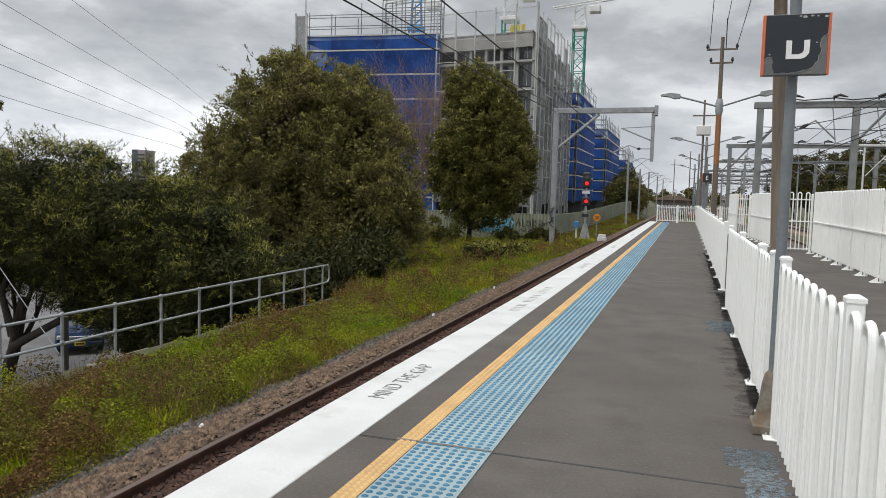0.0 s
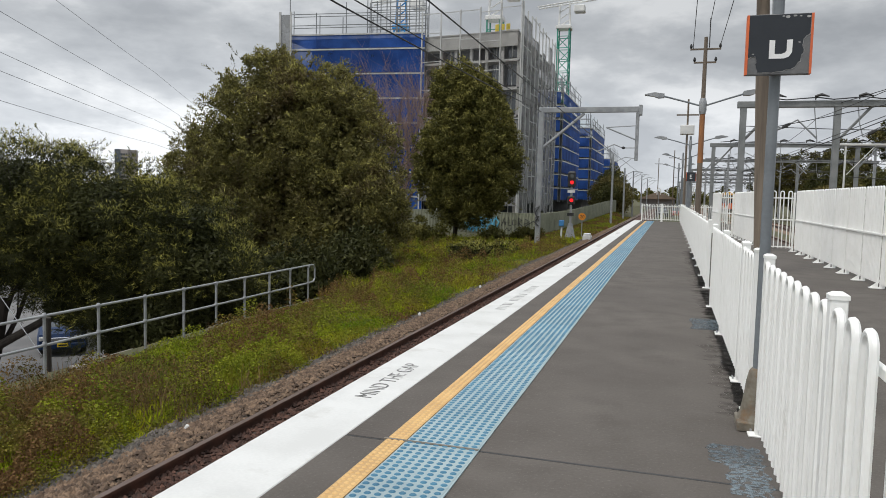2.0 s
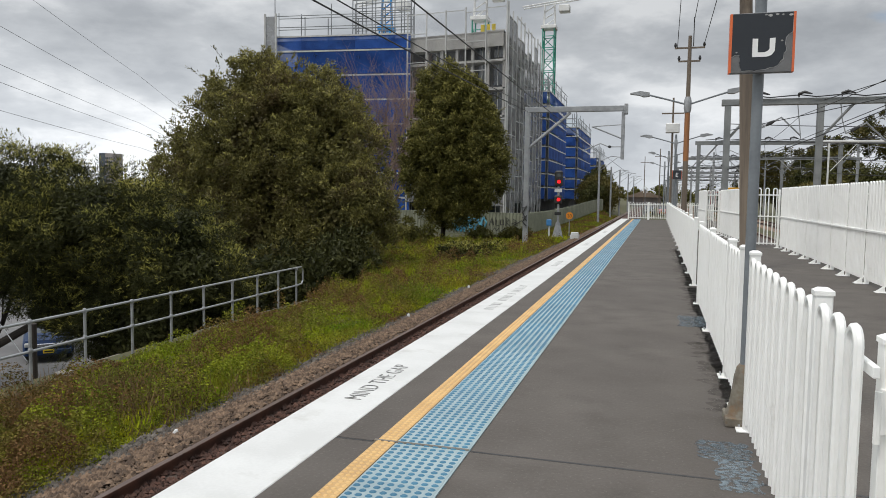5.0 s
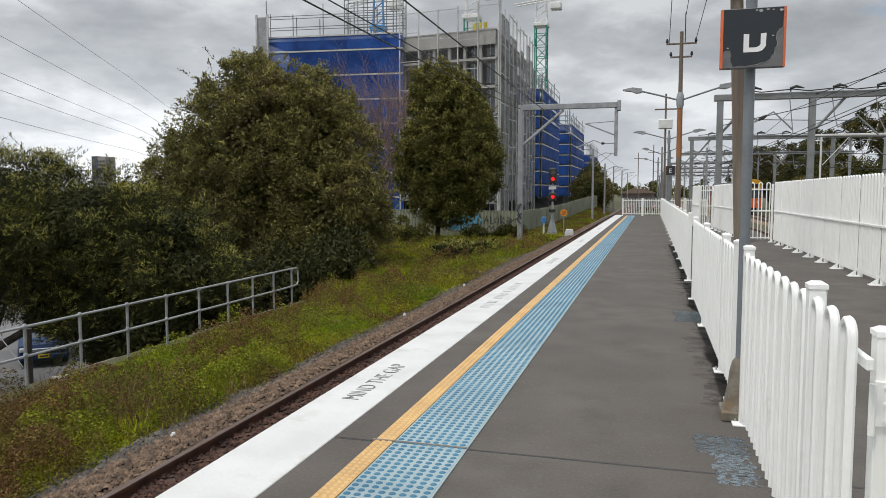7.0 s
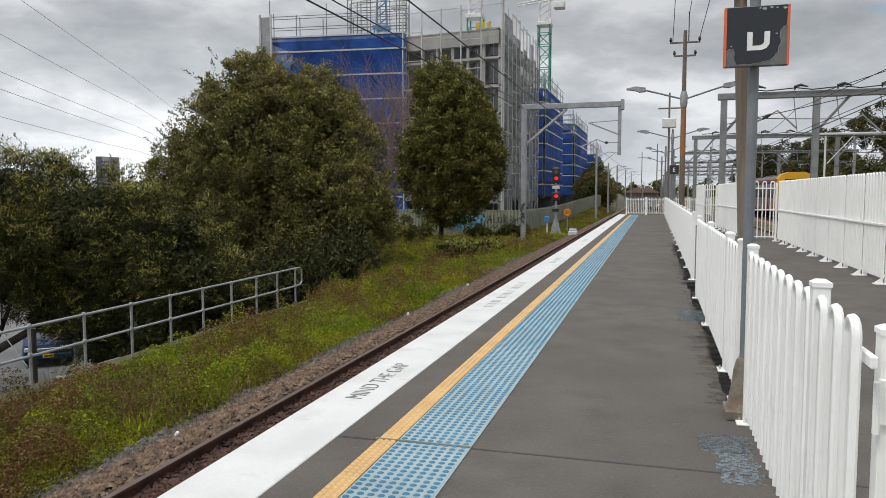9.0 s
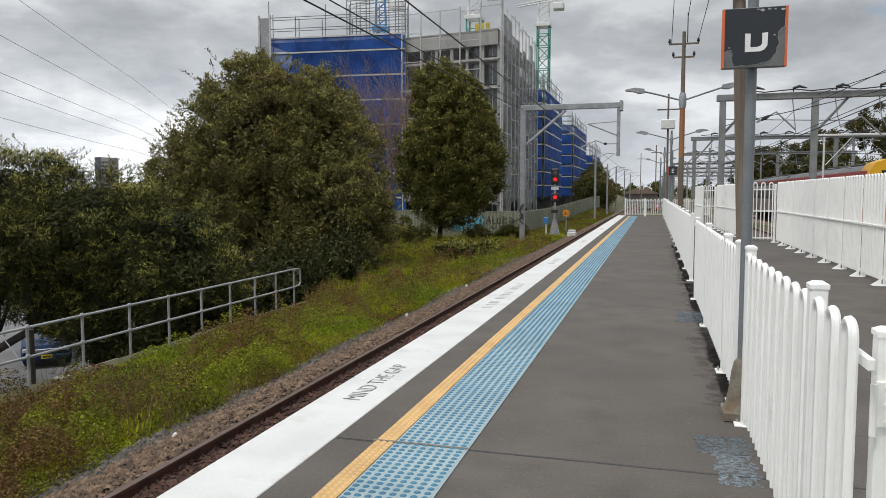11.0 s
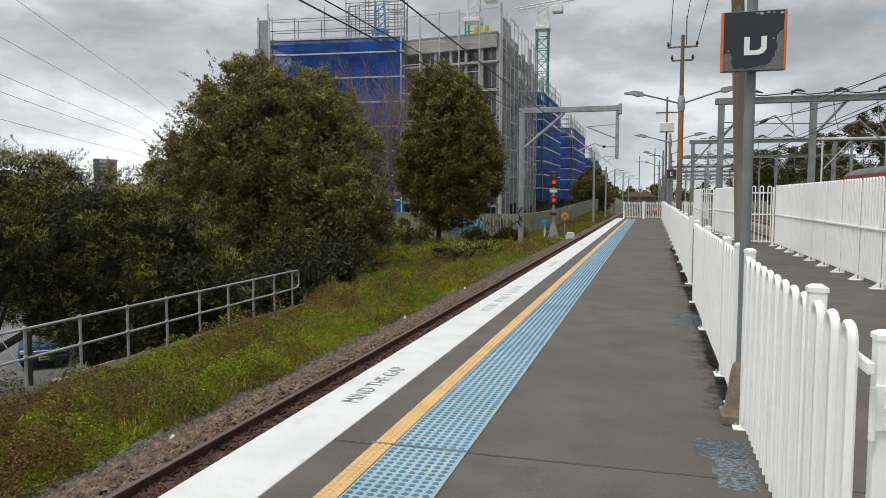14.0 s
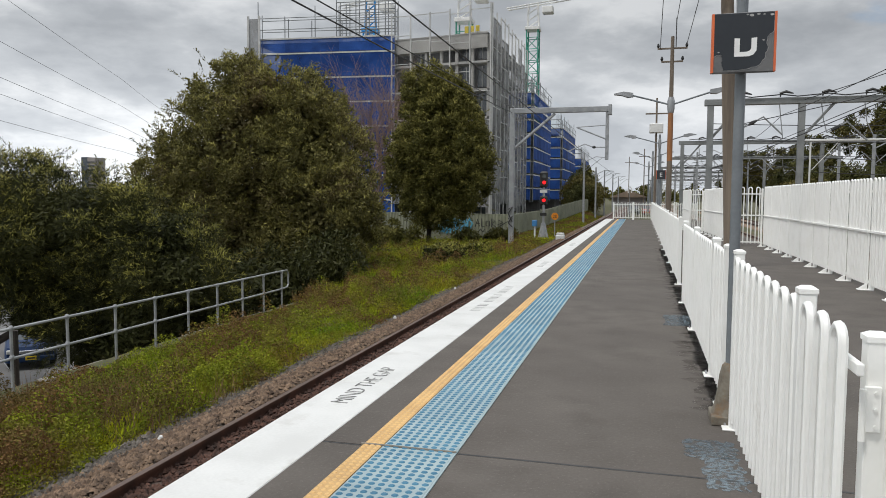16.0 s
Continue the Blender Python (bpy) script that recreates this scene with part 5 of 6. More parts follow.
netted_block(-30, -15.6, 106, 126, 16.6, 11, "blue-netted scaffolded block behind the first building")
netted_block(-28, -14.8, 138, 164, 14.2, 14, "blue-netted scaffolded block farther along the line")
netted_block(-26, -14.0, 176, 196, 11.0, 17, "blue-netted scaffolded block far along the line")
netted_block(-26, -14.4, 204, 225, 7.0, 19, "low blue-netted scaffolded block far along the line")


def crane(x, y, z0, z1, paint, top, w=0.85, seed=0):
    t = thing("tower_crane", (x, y, z0), "lattice mast of a tower crane above the building site", "crane", "tower cranes")
    s = Shape()
    for sx in (-w, w):
        for sy in (-w, w):
            s.tube((x + sx, y + sy, z0), (x + sx, y + sy, z1), 0.11, 5)
    n = int((z1 - z0) / 1.7)
    for k in range(n):
        a, b = z0 + k * 1.7, z0 + (k + 1) * 1.7
        for p, q in (((-w, -w), (w, -w)), ((w, -w), (w, w)), ((w, w), (-w, w)), ((-w, w), (-w, -w))):
            if k % 2:
                p, q = q, p
            s.tube((x + p[0], y + p[1], a), (x + q[0], y + q[1], b), 0.06, 4)
            s.tube((x + p[0], y + p[1], b), (x + q[0], y + q[1], b), 0.055, 4)
    part("mast", s, paint, t)
    collar = Shape()
    collar.box(x - w * 1.3, x + w * 1.3, y - w * 1.3, y + w * 1.3, z1, z1 + 0.5, 0.05)
    for sx in (-1, 1):
        collar.tube((x + sx * w, y, z1 + 0.5), (x + sx * w * 0.8, y, z1 + 4), 0.14, 6)
    for k in range(3):
        collar.tube((x - w, y, z1 + 0.5 + k), (x + w, y, z1 + 1.5 + k), 0.09, 5)
    part("climbing_collar", collar, top, t, "painted collar at the mast head")
    jib = Shape()
    for sx in (-1, 1):
        jib.tube((x - 4, y + sx * 0.6, z1 + 3.4), (x + 7, y + sx * 0.6, z1 + 4.6), 0.12, 5)
    jib.box(x + 1.4, x + 3.0, y - 0.8, y + 0.8, z1 + 2.4, z1 + 3.4, 0.1)
    part("slewing_deck", jib, CWHITE, t)
    return t


crane(-16.4, 112, 10, 26.4, CGREEN, CWHITE)
crane(-22.2, 92, 12, 23.4, CGREEN, CWHITE)
crane(-33.3, 88, 16, 21.9, CBLUE, CBLUE, 0.7)

# far tower and roofs
t = thing("tower_block", (-512, 600, -5), "distant grey and pinkish residential tower", "building", "far buildings")
part("wall", Shape().box(-512, -503, 592, 606, -5, 36.5, 0.3), BRICKT, t)
part("glass_wing", Shape().box(-520, -512, 593, 605, -5, 37, 0.3), GLASS, t, "blue-grey glazed wing")
for k in range(9):
    for j in range(4):
        part("window", Shape().box(-511.4 + j * 2.1, -510.2 + j * 2.1, 591.6, 592.2, 2 + k * 3.6, 3.9 + k * 3.6), GLASS, t)
t = thing("house", (-6, 210, -1.3), "distant tan-roofed sheds at the end of the yard", "building", "far buildings")
part("wall", Shape().box(-8, 1, 205, 215, -1.3, 1.6), BRICKT, t)
part("roof", Shape().prism([(-8.6, 1.5), (-3.5, 3.4), (1.6, 1.5)], "y", 204, 216), HOUSE, t)
t = thing("far_trees", (-200, 480, -1.3), "far belt of dark trees on the horizon", "trees", kind="stuff")
crown("foliage", [((-420 + k * 12.5, 480 + 20 * math.sin(k * 1.7), 2.2), (10, 8, 4.2 + 2.0 * math.sin(k * 2.3))) for k in range(60)], 500, 60, 2.2, 0.6, LEAF_C, t, 99, lump=3.0)


# ---- sheet fence with spray paint ----
def sheet_fence():
    runs = (((-27.5, 62.2), (-10.1, 58.0), 10), ((-10.1, 58.0), (-7.3, 104.0), 22))
    for (ax, ay), (bx, by), n in runs:
        for i in range(n):
            p = Vector((ax + (bx - ax) * i / n, ay + (by - ay) * i / n, 0))
            q = Vector((ax + (bx - ax) * (i + 1) / n, ay + (by - ay) * (i + 1) / n, 0))
            z = ground_z((p.x + q.x) / 2, (p.y + q.y) / 2)
            p.z = q.z = z
            t = thing("fence_panel", p, "khaki ribbed steel sheet fence panel along the site", "fence", "khaki sheet fence panels")
            m, length = face_frame(p, q)
            prof = []
            k = 12
            for j in range(k + 1):
                x = length * j / k
                prof += [(x - 0.04 if j else x, -0.09 if j % 2 else 0.0), (x + 0.04 if j < k else x, 0.0 if j % 2 else -0.09)]
            back = [(x, y + 0.03) for x, y in prof[::-1]]
            part("sheet", oriented(Shape().prism([(x, y) for x, y in prof + back], "z", z, z + 1.75), m), KHAKI, t)
            part("post", oriented(Shape().box(-0.04, 0.04, -0.05, 0.06, z, z + 1.82), m), KHAKI, t)
            part("cap_rail", oriented(Shape().box(0, length, -0.05, 0.05, z + 1.75, z + 1.8), m), KHAKI, t)
    # spray paint on the front run
    m, length = face_frame((-27.5, 62.2, 0), (-10.1, 58.0, 0))
    m = m @ Matrix.Translation((0, 0, -1.6))
    g = thing("spray_paint", m @ Vector((length - 4.5, -0.1, 0.2)), "pale blue spray-painted shapes on the sheet fence", "graffiti")
    rnd = random.Random(12)
    for k in range(16):
        x = length - 6.3 + k * 0.19
        pts = [(x + rnd.uniform(-0.3, 0.3), -0.09, 0.15 + 1.3 * f + rnd.uniform(-0.1, 0.1)) for f in (0, 0.3, 0.6, 0.9)]
        part("stroke", oriented(Shape().pipe(pts, 0.07, 5), m), GRAF_B, g)
    g = thing("spray_paint", m @ Vector((length - 1.5, -0.1, 0.2)), "black spray-painted scrawl on the sheet fence", "graffiti")
    strokes = [[(0, .7), (.25, 1.35), (.4, .75)], [(.1, 1.0), (.45, 1.0)], [(.6, 1.4), (.6, .75), (.85, .75)], [(1.0, .8), (1.0, 1.2), (1.3, 1.2), (1.3, .8), (1.0, .8)], [(1.5, .7), (1.5, 1.4), (1.8, 1.2), (1.5, 1.0), (1.9, .7)],
               [(2.0, .9), (2.5, 1.1), (2.1, 1.3)], [(2.2, .8), (2.9, 1.2)], [(.3, .3), (.5, .55), (.7, .3), (.9, .55)], [(1.1, .3), (1.4, .5)]]
    for st in strokes:
        part("stroke", oriented(Shape().pipe([(length - 3.1 + a, -0.1, b) for a, b in st], 0.035, 5), m), GRAF_K, g)


sheet_fence()


# ---- overhead line structures ----
def hbeam(s, p, q, w=0.15):
    p, q = Vector(p), Vector(q)
    s.tube(p, q, w * 1.2, 4)


def cantilever_gantry():
    t = thing("line_gantry", (-7.8, 45, -1.3), "galvanised steel cantilever gantry over the single track", "gantry", "overhead line structures")
    part("column", Shape().box(-7.95, -7.65, 44.85, 45.15, -1.4, 6.7, 0.02), GALV, t)
    part("beam", Shape().box(-7.95, -1.9, 44.87, 45.13, 6.63, 6.96, 0.02), GALV, t)
    part("end_plate", Shape().box(-2.05, -1.85, 44.75, 45.25, 6.45, 7.05, 0.02), GALV, t)
    part("brace", Shape().tube((-7.7, 45, 4.5), (-5.2, 45, 6.6), 0.09, 6), GALV, t)
    part("drop_post", Shape().box(-2.2, -2.0, 44.9, 45.1, 3.8, 6.6, 0.02), GALV, t)
    part("strut", Shape().tube((-3.9, 45, 5.75), (-2.1, 45, 5.0), 0.045, 6), GALV, t)
    part("strut", Shape().tube((-3.9, 45, 5.75), (-2.1, 45, 5.85), 0.03, 6), GALV, t)
    arm = part("registration_arm", Shape().pipe([(-4.4, 45, 4.3), (-3.4, 45, 4.75), (-2.9, 45, 4.55), (-2.1, 45, 4.55)], 0.035, 6), GALV, t)
    part("insulator", Shape().pipe([(-2.95, 45, 4.55), (-2.85, 45, 4.55), (-2.75, 45, 4.55)], [0.05, 0.09, 0.05], 8), BLACK, arm)
    s = Shape()
    for z0, z1 in ((2.6, 0.9), (0.3, -0.3)):
        s.pipe([(-7.95, 44.79, z0 * 0.25 + 0.15), (-7.7, 44.79, z0 * 0.25 + 0.3), (-7.95, 44.79, z0 * 0.25 - 0.1), (-7.7, 44.79, z1 * 0.25 - 0.2)], 0.04, 5)
    part("paint_scrawl", s, GRAF_K, t, "black paint scrawl")


def mast(x, y, h, arm, label="slim galvanised mast with a bracket arm over the track"):
    t = thing("line_mast", (x, y, -1.3), label, "mast", "overhead line structures")
    part("pole", Shape().tube((x, y, -1.3), (x, y, h), 0.13, 8, 0.1), GALV, t)
    if arm:
        part("bracket_arm", Shape().pipe([(x, y, h - 0.9), (x + arm * 0.5, y, h - 0.35), (x + arm, y, h - 0.5)], 0.04, 6), GALV, t)
        part("stay", Shape().tube((x, y, h - 1.9), (x + arm * 0.75, y, h - 0.5), 0.03, 5), GALV, t)
    return t


cantilever_gantry()
mast(-5.9, 78, 6.1, 2.4)
mast(-5.7, 95, 5.3, 2.2)
mast(-5.6, 115, 5.6, 2.3)
mast(-5.3, 140, 5.8, 2.3)
mast(-5.2, 170, 6.0, 2.3)


def portal(y, x0, xs, z, rich=True, seed=0, paint=None, w=0.15):
    """A portal over the yard tracks with its hangers and insulators."""
    paint = paint or DARKSTEEL
    rnd = random.Random(seed)
    t = thing("line_portal", (x0, y, -1.3), "galvanised steel portal over the yard tracks with hanging line gear", "gantry", "overhead line structures")
    for x in xs:
        part("column", Shape().box(x - w, x + w, y - w, y + w, -1.3, z, 0.02), paint, t)
        part("knee_brace", Shape().tube((x + 0.1, y, z - 1.6), (x + 1.5, y, z + 0.05), min(0.07, 0.45 * w), 6), paint, t)
    part("beam", Shape().box(xs[0] - 0.3, xs[-1] + 0.4, y - w - 0.02, y + w + 0.02, z - 0.02, z + 2 * w, 0.02), paint, t)
    for dz in (0.9, 1.7):
        part("span_wire", Shape().pipe([(xs[0] + (xs[-1] - xs[0]) * i / 8, y + 0.1, z - dz - 0.25 * math.sin(math.pi * i / 8)) for i in range(9)], 0.02, 5), CABLE, t)
    if rich:
        for k in range(int((xs[-1] - xs[0]) / 1.9)):
            x = xs[0] + 1.3 + k * 1.9
            ins = Shape().pipe([(x, y - 0.3, z + 0.3), (x, y - 0.3, z + 0.48), (x + 0.25, y - 0.3, z + 0.56), (x + 0.6, y - 0.3, z + 0.46)], [0.03, 0.07, 0.08, 0.03], 6)
            part("insulator", ins, BLACK, t)
            d = rnd.uniform(1.0, 1.9)
            part("hanger", Shape().pipe([(x, y - 0.1, z), (x + 0.12, y - 0.1, z - d * 0.6), (x + rnd.uniform(0.1, 0.5), y - 0.1, z - d)], 0.025, 5), GALV, t)
            if k % 2 == 0:
                part("registration_arm", Shape().pipe([(x + 0.3, y, z - d), (x + 1.2, y, z - d + 0.5), (x + 2.1, y, z - d - 0.4)], 0.045, 5), GALV, t)
                part("insulator", Shape().pipe([(x + 0.5, y, z - d + 0.1), (x + 0.7, y, z - d + 0.22), (x + 0.9, y, z - d + 0.33)], [0.05, 0.1, 0.05], 6), BLACK, t)
        part("feeder_cable", Shape().pipe([(xs[0] + 0.5 + i * 0.7, y - 0.25, z + 0.38 + 0.06 * math.sin(i * 2.1)) for i in range(int((xs[-1] - xs[0]) / 0.7))], 0.03, 5), CABLE, t)
    return t


portal(40, 3.17, (3.25, 7.5, 21.0), 6.25, seed=1)
portal(66, 3.2, (3.2, 14.0, 21.5), 6.05, seed=2)
portal(95, 3.2, (3.2, 14.0, 22), 6.2, seed=3)
portal(45, 8.9, (8.95, 23.0), 4.75, seed=8, paint=CWHITE, w=0.045, rich=False)
for k, y in enumerate((125, 150, 180, 215)):
    portal(y, 3.2, (3.0 - 0.3 * k, 14.0, 22 + k), 6.2, seed=10 + k)
for k, (x, y, h) in enumerate(((5.1, 76, 6.0), (14.0, 52, 5.6), (8.4, 84, 7.0), (16.2, 70, 6.5), (14.1, 110, 6.5), (4.4, 108, 6.0), (20, 60, 7.5), (8.3, 130, 6.5), (2.6, 140, 6.0))):
    mast(x, y, h, 2.0 if k % 2 else -2.2, "galvanised mast with bracket arm in the yard")


def wire(pts, r, label, sag=0.0, group="overhead wires"):
    (x0, y0, z0), (x1, y1, z1) = pts
    n = 14
    p = [(x0 + (x1 - x0) * i / n, y0 + (y1 - y0) * i / n, z0 + (z1 - z0) * i / n - sag * 4 * (i / n) * (1 - i / n)) for i in range(n + 1)]
    whole("overhead_wire", Shape().pipe(p, r, 5), CABLE, label, "wire", group, at=pts[0])


wire([(-3.75, -8, 4.62), (-3.75, 45, 4.5)], 0.014, "dark overhead contact wire above the single track")
wire([(-3.75, 45, 4.5), (-3.75, 95, 4.6)], 0.014, "dark overhead contact wire above the single track")
wire([(-9.2, -8, 6.6), (-7.8, 45, 6.7)], 0.025, "thick dark feeder wire beside the single track", 0.2)
wire([(-9.0, -8, 6.85), (-7.75, 45, 7.0)], 0.02, "thick dark feeder wire beside the single track", 0.2)
wire([(-7.8, 45, 6.9), (-5.9, 78, 6.1)], 0.015, "feeder wire between masts", 0.1)
for x in (6.6, 11.55):
    for y0, y1 in ((-10, 40), (40, 66), (66, 95), (95, 125), (125, 180)):
        wire([(x, y0, 4.5), (x, y1, 4.5)], 0.014, "overhead contact wire above a yard track")
        wire([(x, y0, 5.7), (x, y1, 5.7)], 0.014, "overhead catenary wire above a yard track", 0.5)
for x0, y0, z0, x1, y1, z1 in ((3.3, 40, 5.0, 22, 30, 9.0), (3.2, 66, 2.2, 12, 40, 6.6), (3.25, 40, 3.0, 14, 18, 8.0), (4, 66, 4.5, 20, 40, 6.8), (7.5, 40, 6.4, 18, 22, 9.5)):
    wire([(x0, y0, z0), (x1, y1, z1)], 0.02, "dark cable slung across the yard", 0.25)
for z in (13.0, 10.4, 9.2, 7.3, 16.4):
    wire([(-43 + 0.46 * 60, 40 - 0.888 * 60, z + 0.5), (-43 - 0.46 * 45, 40 + 0.888 * 45, z - 0.3)], 0.016, "distant street power line", 0.5, "street power lines")
    wire([(-43 - 0.46 * 45, 40 + 0.888 * 45, z - 0.3), (-43 - 0.46 * 160, 40 + 0.888 * 160, z)], 0.018, "distant street power line", 0.6, "street power lines")


# ---- poles and platform lamps ----
def lantern(s_parent, x0, y, z0, x1, z1):
    a = part("lamp_arm", Shape().pipe([(x0, y, z0), (x0 + (x1 - x0) * 0.4, y, z0 + (z1 - z0) * 0.55), (x0 + (x1 - x0) * 0.7, y, z1 - 0.03)], 0.035, 8), POSTGREY, s_parent)
    d = 1 if x1 > x0 else -1
    xa, xb = x0 + (x1 - x0) * 0.66, x1
    prof = [(xa, z1 - 0.1), (xa, z1 + 0.04), (xa + 0.5 * (xb - xa), z1 + 0.1), (xb, z1 + 0.03), (xb, z1), (xa + 0.55 * (xb - xa), z1 - 0.05), (xa + 0.3 * (xb - xa), z1 - 0.12)]
    h = part("lantern", Shape().prism(prof[::d], "y", y - 0.15, y + 0.15), GALV, a, "flat grey lamp head")
    return a


def lamp_pole(x, y, top, z, reach, wood, label):
    t = thing("platform_lamp", (x, y, 0), label, "lamp post", "platform lamps")
    if wood:
        part("pole", Shape().pipe([(x, y, -0.2), (x, y, 3), (x, y, top)], [0.11, 0.1, 0.065], 12), WOOD, t)
        part("stained_band", Shape().pipe([(x, y, 3.0), (x, y, 4.2), (x, y, 5.0)], [0.104, 0.101, 0.099], 12), WOODO, t, "orange-stained stretch of the pole")
        for zz, w in ((top - 0.45, 0.55), (top - 0.95, 0.4)):
            ca = part("crossarm", Shape().box(x - w, x + w, y - 0.04, y + 0.04, zz - 0.028, zz + 0.028), WOOD, t)
            for sx in (-1, 1):
                part("insulator", Shape().pipe([(x + sx * w * 0.95, y, zz + 0.03), (x + sx * w * 0.95, y, zz + 0.1), (x + sx * w * 0.95, y, zz + 0.2)], [0.03, 0.06, 0.03], 6), BLACK, ca)
        part("rod", Shape().tube((x + 0.13, y, top - 0.4), (x + 0.13, y, top + 0.7), 0.02, 5), BLACK, t)
    else:
        part("pole", Shape().tube((x, y, 0), (x, y, top), 0.09, 10, 0.06), POSTGREY, t)
    part("collar", Shape().pipe([(x, y, z - 0.6), (x, y, z - 0.45), (x, y, z - 0.15), (x, y, z)], [0.11, 0.14, 0.14, 0.1] if wood else [0.08, 0.095, 0.095, 0.07], 12), GALV, t)
    lantern(t, x, y, z - 0.3, x - reach, z + 0.15)
    lantern(t, x, y, z - 0.3, x + reach, z + 0.2)


lamp_pole(0.98, 30, 7.75, 5.45, 2.15, True, "tall timber pole with orange stain carrying twin platform lamps")
lamp_pole(0.95, 47, 5.4, 5.15, 2.1, False, "grey steel pole with twin platform lamps")
lamp_pole(0.75, 62, 5.3, 5.0, 1.6, False, "grey steel pole with twin platform lamps")
lamp_pole(0.6, 80, 5.3, 5.0, 1.6, False, "grey steel pole with twin platform lamps")
t = thing("utility_pole", (1.99, 17.7, -0.2), "thick weathered grey timber pole behind the fence", "pole", "utility poles")
part("pole", Shape().pipe([(1.97, 17.7, -0.2), (1.75, 17.7, 5), (1.5, 17.7, 11)], [0.15, 0.14, 0.12], 14), WOOD, t)
part("conduit", Shape().tube((2.12, 17.6, 0), (1.8, 17.6, 9), 0.025, 6), GALV, t)
part("cable_loop", Shape().pipe([(1.76 + 0.5 * math.cos(a), 17.5, 6.3 + 0.35 * math.sin(a)) for a in [math.pi * (1 + k / 10) for k in range(11)]], 0.02, 5), CABLE, t)
for x, y, h in ((0.9, 58, 9.0), (-2.6, 150, 9.5), (0.2, 118, 9.0)):
    t = thing("utility_pole", (x, y, -1.2), "thin dark pole with crossarms along the line", "pole", "utility poles")
    part("pole", Shape().tube((x, y, -1.2), (x, y, h), 0.1, 8, 0.07), WOOD, t)
    part("crossarm", Shape().box(x - 0.8, x + 0.8, y - 0.05, y + 0.05, h - 1.2, h - 1.1), WOOD, t)
    if y == 58:
        part("equipment_box", Shape().box(x - 0.5, x + 0.5, y - 0.3, y + 0.3, h - 2.6, h - 1.9, 0.05), CWHITE, t, "white equipment box")
for dx, z in ((-0.45, 7.3), (0.5, 7.35), (0.13, 8.3)):
    wire([(0.98 + dx, 30, z), (1.3 + dx * 2.2, -5, z + 5.5)], 0.012, "thin wire leaving the timber pole", 0.3)


# ---- signal, small lineside things ----
def signal():
    x, y = -6.45, 50
    t = thing("railway_signal", (x, y, -1.2), "two-headed colour-light signal showing two red lamps", "signal")
    part("pedestal", Shape().pipe([(x, y, -1.25), (x, y, -1.1), (x, y, -0.2)], [0.4, 0.34, 0.14], 4), GALV, t)
    part("pole", Shape().tube((x, y, -0.4), (x, y, 3.0), 0.08, 8), GALV, t)
    for z, n in ((2.55, 2), (1.35, 1)):
        h = part("signal_head", Shape().box(x - 0.27, x + 0.27, y - 0.12, y + 0.1, z - 0.35, z + 0.3 + 0.45 * (n - 1), 0.1), BLACK, t)
        part("lit_lens", Shape().pipe([(x + 0.03, y - 0.15, z), (x + 0.03, y - 0.12, z)], 0.125, 14), RED_ON, h, "glowing red lens")
        part("hood", Shape().pipe([(x + 0.03, y - 0.3, z + 0.17), (x + 0.03, y - 0.12, z + 0.19)], [0.06, 0.07], 8), BLACK, h)
        if n == 2:
            part("dark_lens", Shape().tube((x + 0.03, y - 0.15, z + 0.42), (x + 0.03, y - 0.12, z + 0.42), 0.14, 12), GLASS, h)
    part("number_plate", Shape().box(x - 0.25, x + 0.25, y - 0.12, y - 0.1, 1.85, 2.05), CWHITE, t)
    part("lower_plate", Shape().box(x - 0.22, x + 0.22, y - 0.12, y - 0.1, 0.3, 0.5), BLACK, t)
    t = thing("speed_sign", (-5.9, 52, -1.2), "small round orange speed sign on a short post", "sign")
    part("post", Shape().tube((-5.9, 52, -1.2), (-5.9, 52, 0.45), 0.035, 8), GALV, t)
    disc = part("disc", Shape().tube((-5.9, 51.96, 0.22), (-5.9, 51.93, 0.22), 0.25, 20), ORSIGN, t)
    s, w = text_shape("20", 0.33, (0, 0, 0), Matrix())
    s, _ = text_shape("20", 0.33, (-5.9 - w / 2, 51.92, 0.1), Matrix.Rotation(math.pi / 2, 4, "X"))
    part("numerals", s, BLACK, disc)
    t = thing("marker_post", (-6.75, 48, -1.2), "white marker post with a light blue box", "post")
    part("post", Shape().tube((-6.75, 48, -1.2), (-6.75, 48, -0.2), 0.06, 8), CWHITE, t)
    part("box", Shape().box(-6.92, -6.6, 47.85, 48.1, -0.35, 0.05, 0.03), BLUEBOX, t)
    t = thing("junction_box", (-5.1, 47.5, -1.2), "low white trackside box", "box")
    part("case", Shape().box(-5.3, -4.75, 47.2, 47.8, -1.2, -0.85, 0.04), CWHITE, t)
    part("lid", Shape().box(-5.25, -4.8, 47.25, 47.75, -0.85, -0.72, 0.03), CWHITE, t)
    for x, y in ((-5.14, 6.95), (-5.3, 15.5), (-5.3, 21)):
        whole("stone", Shape().pipe([(x, y, -1.2), (x, y, -1.12), (x + 0.01, y, -1.085)], [0.03, 0.036, 0.018], 7), CWHITE, "pale stone lying in the ballast", "stone", "pale stones", at=(x, y, -1.2))
    # far lineside: signals with hooded lights seen over the fences
    for x, y, z in ((2.2, 75, 2.6), (6.1, 60, 2.9), (-1.5, 95, 2.6)):
        t = thing("lamp_bracket", (x, y, -1.2), "small white hooped lineside lamp", "lamp", "hooped lamps")
        part("pole", Shape().tube((x, y, -1.2), (x, y, z), 0.04, 6), GALV, t)
        part("hoop", Shape().pipe([(x - 0.2, y, z - 0.5), (x - 0.2, y, z + 0.1), (x, y, z + 0.3), (x + 0.2, y, z + 0.1), (x + 0.2, y, z - 0.5)], 0.07, 6), CWHITE, t)


signal()


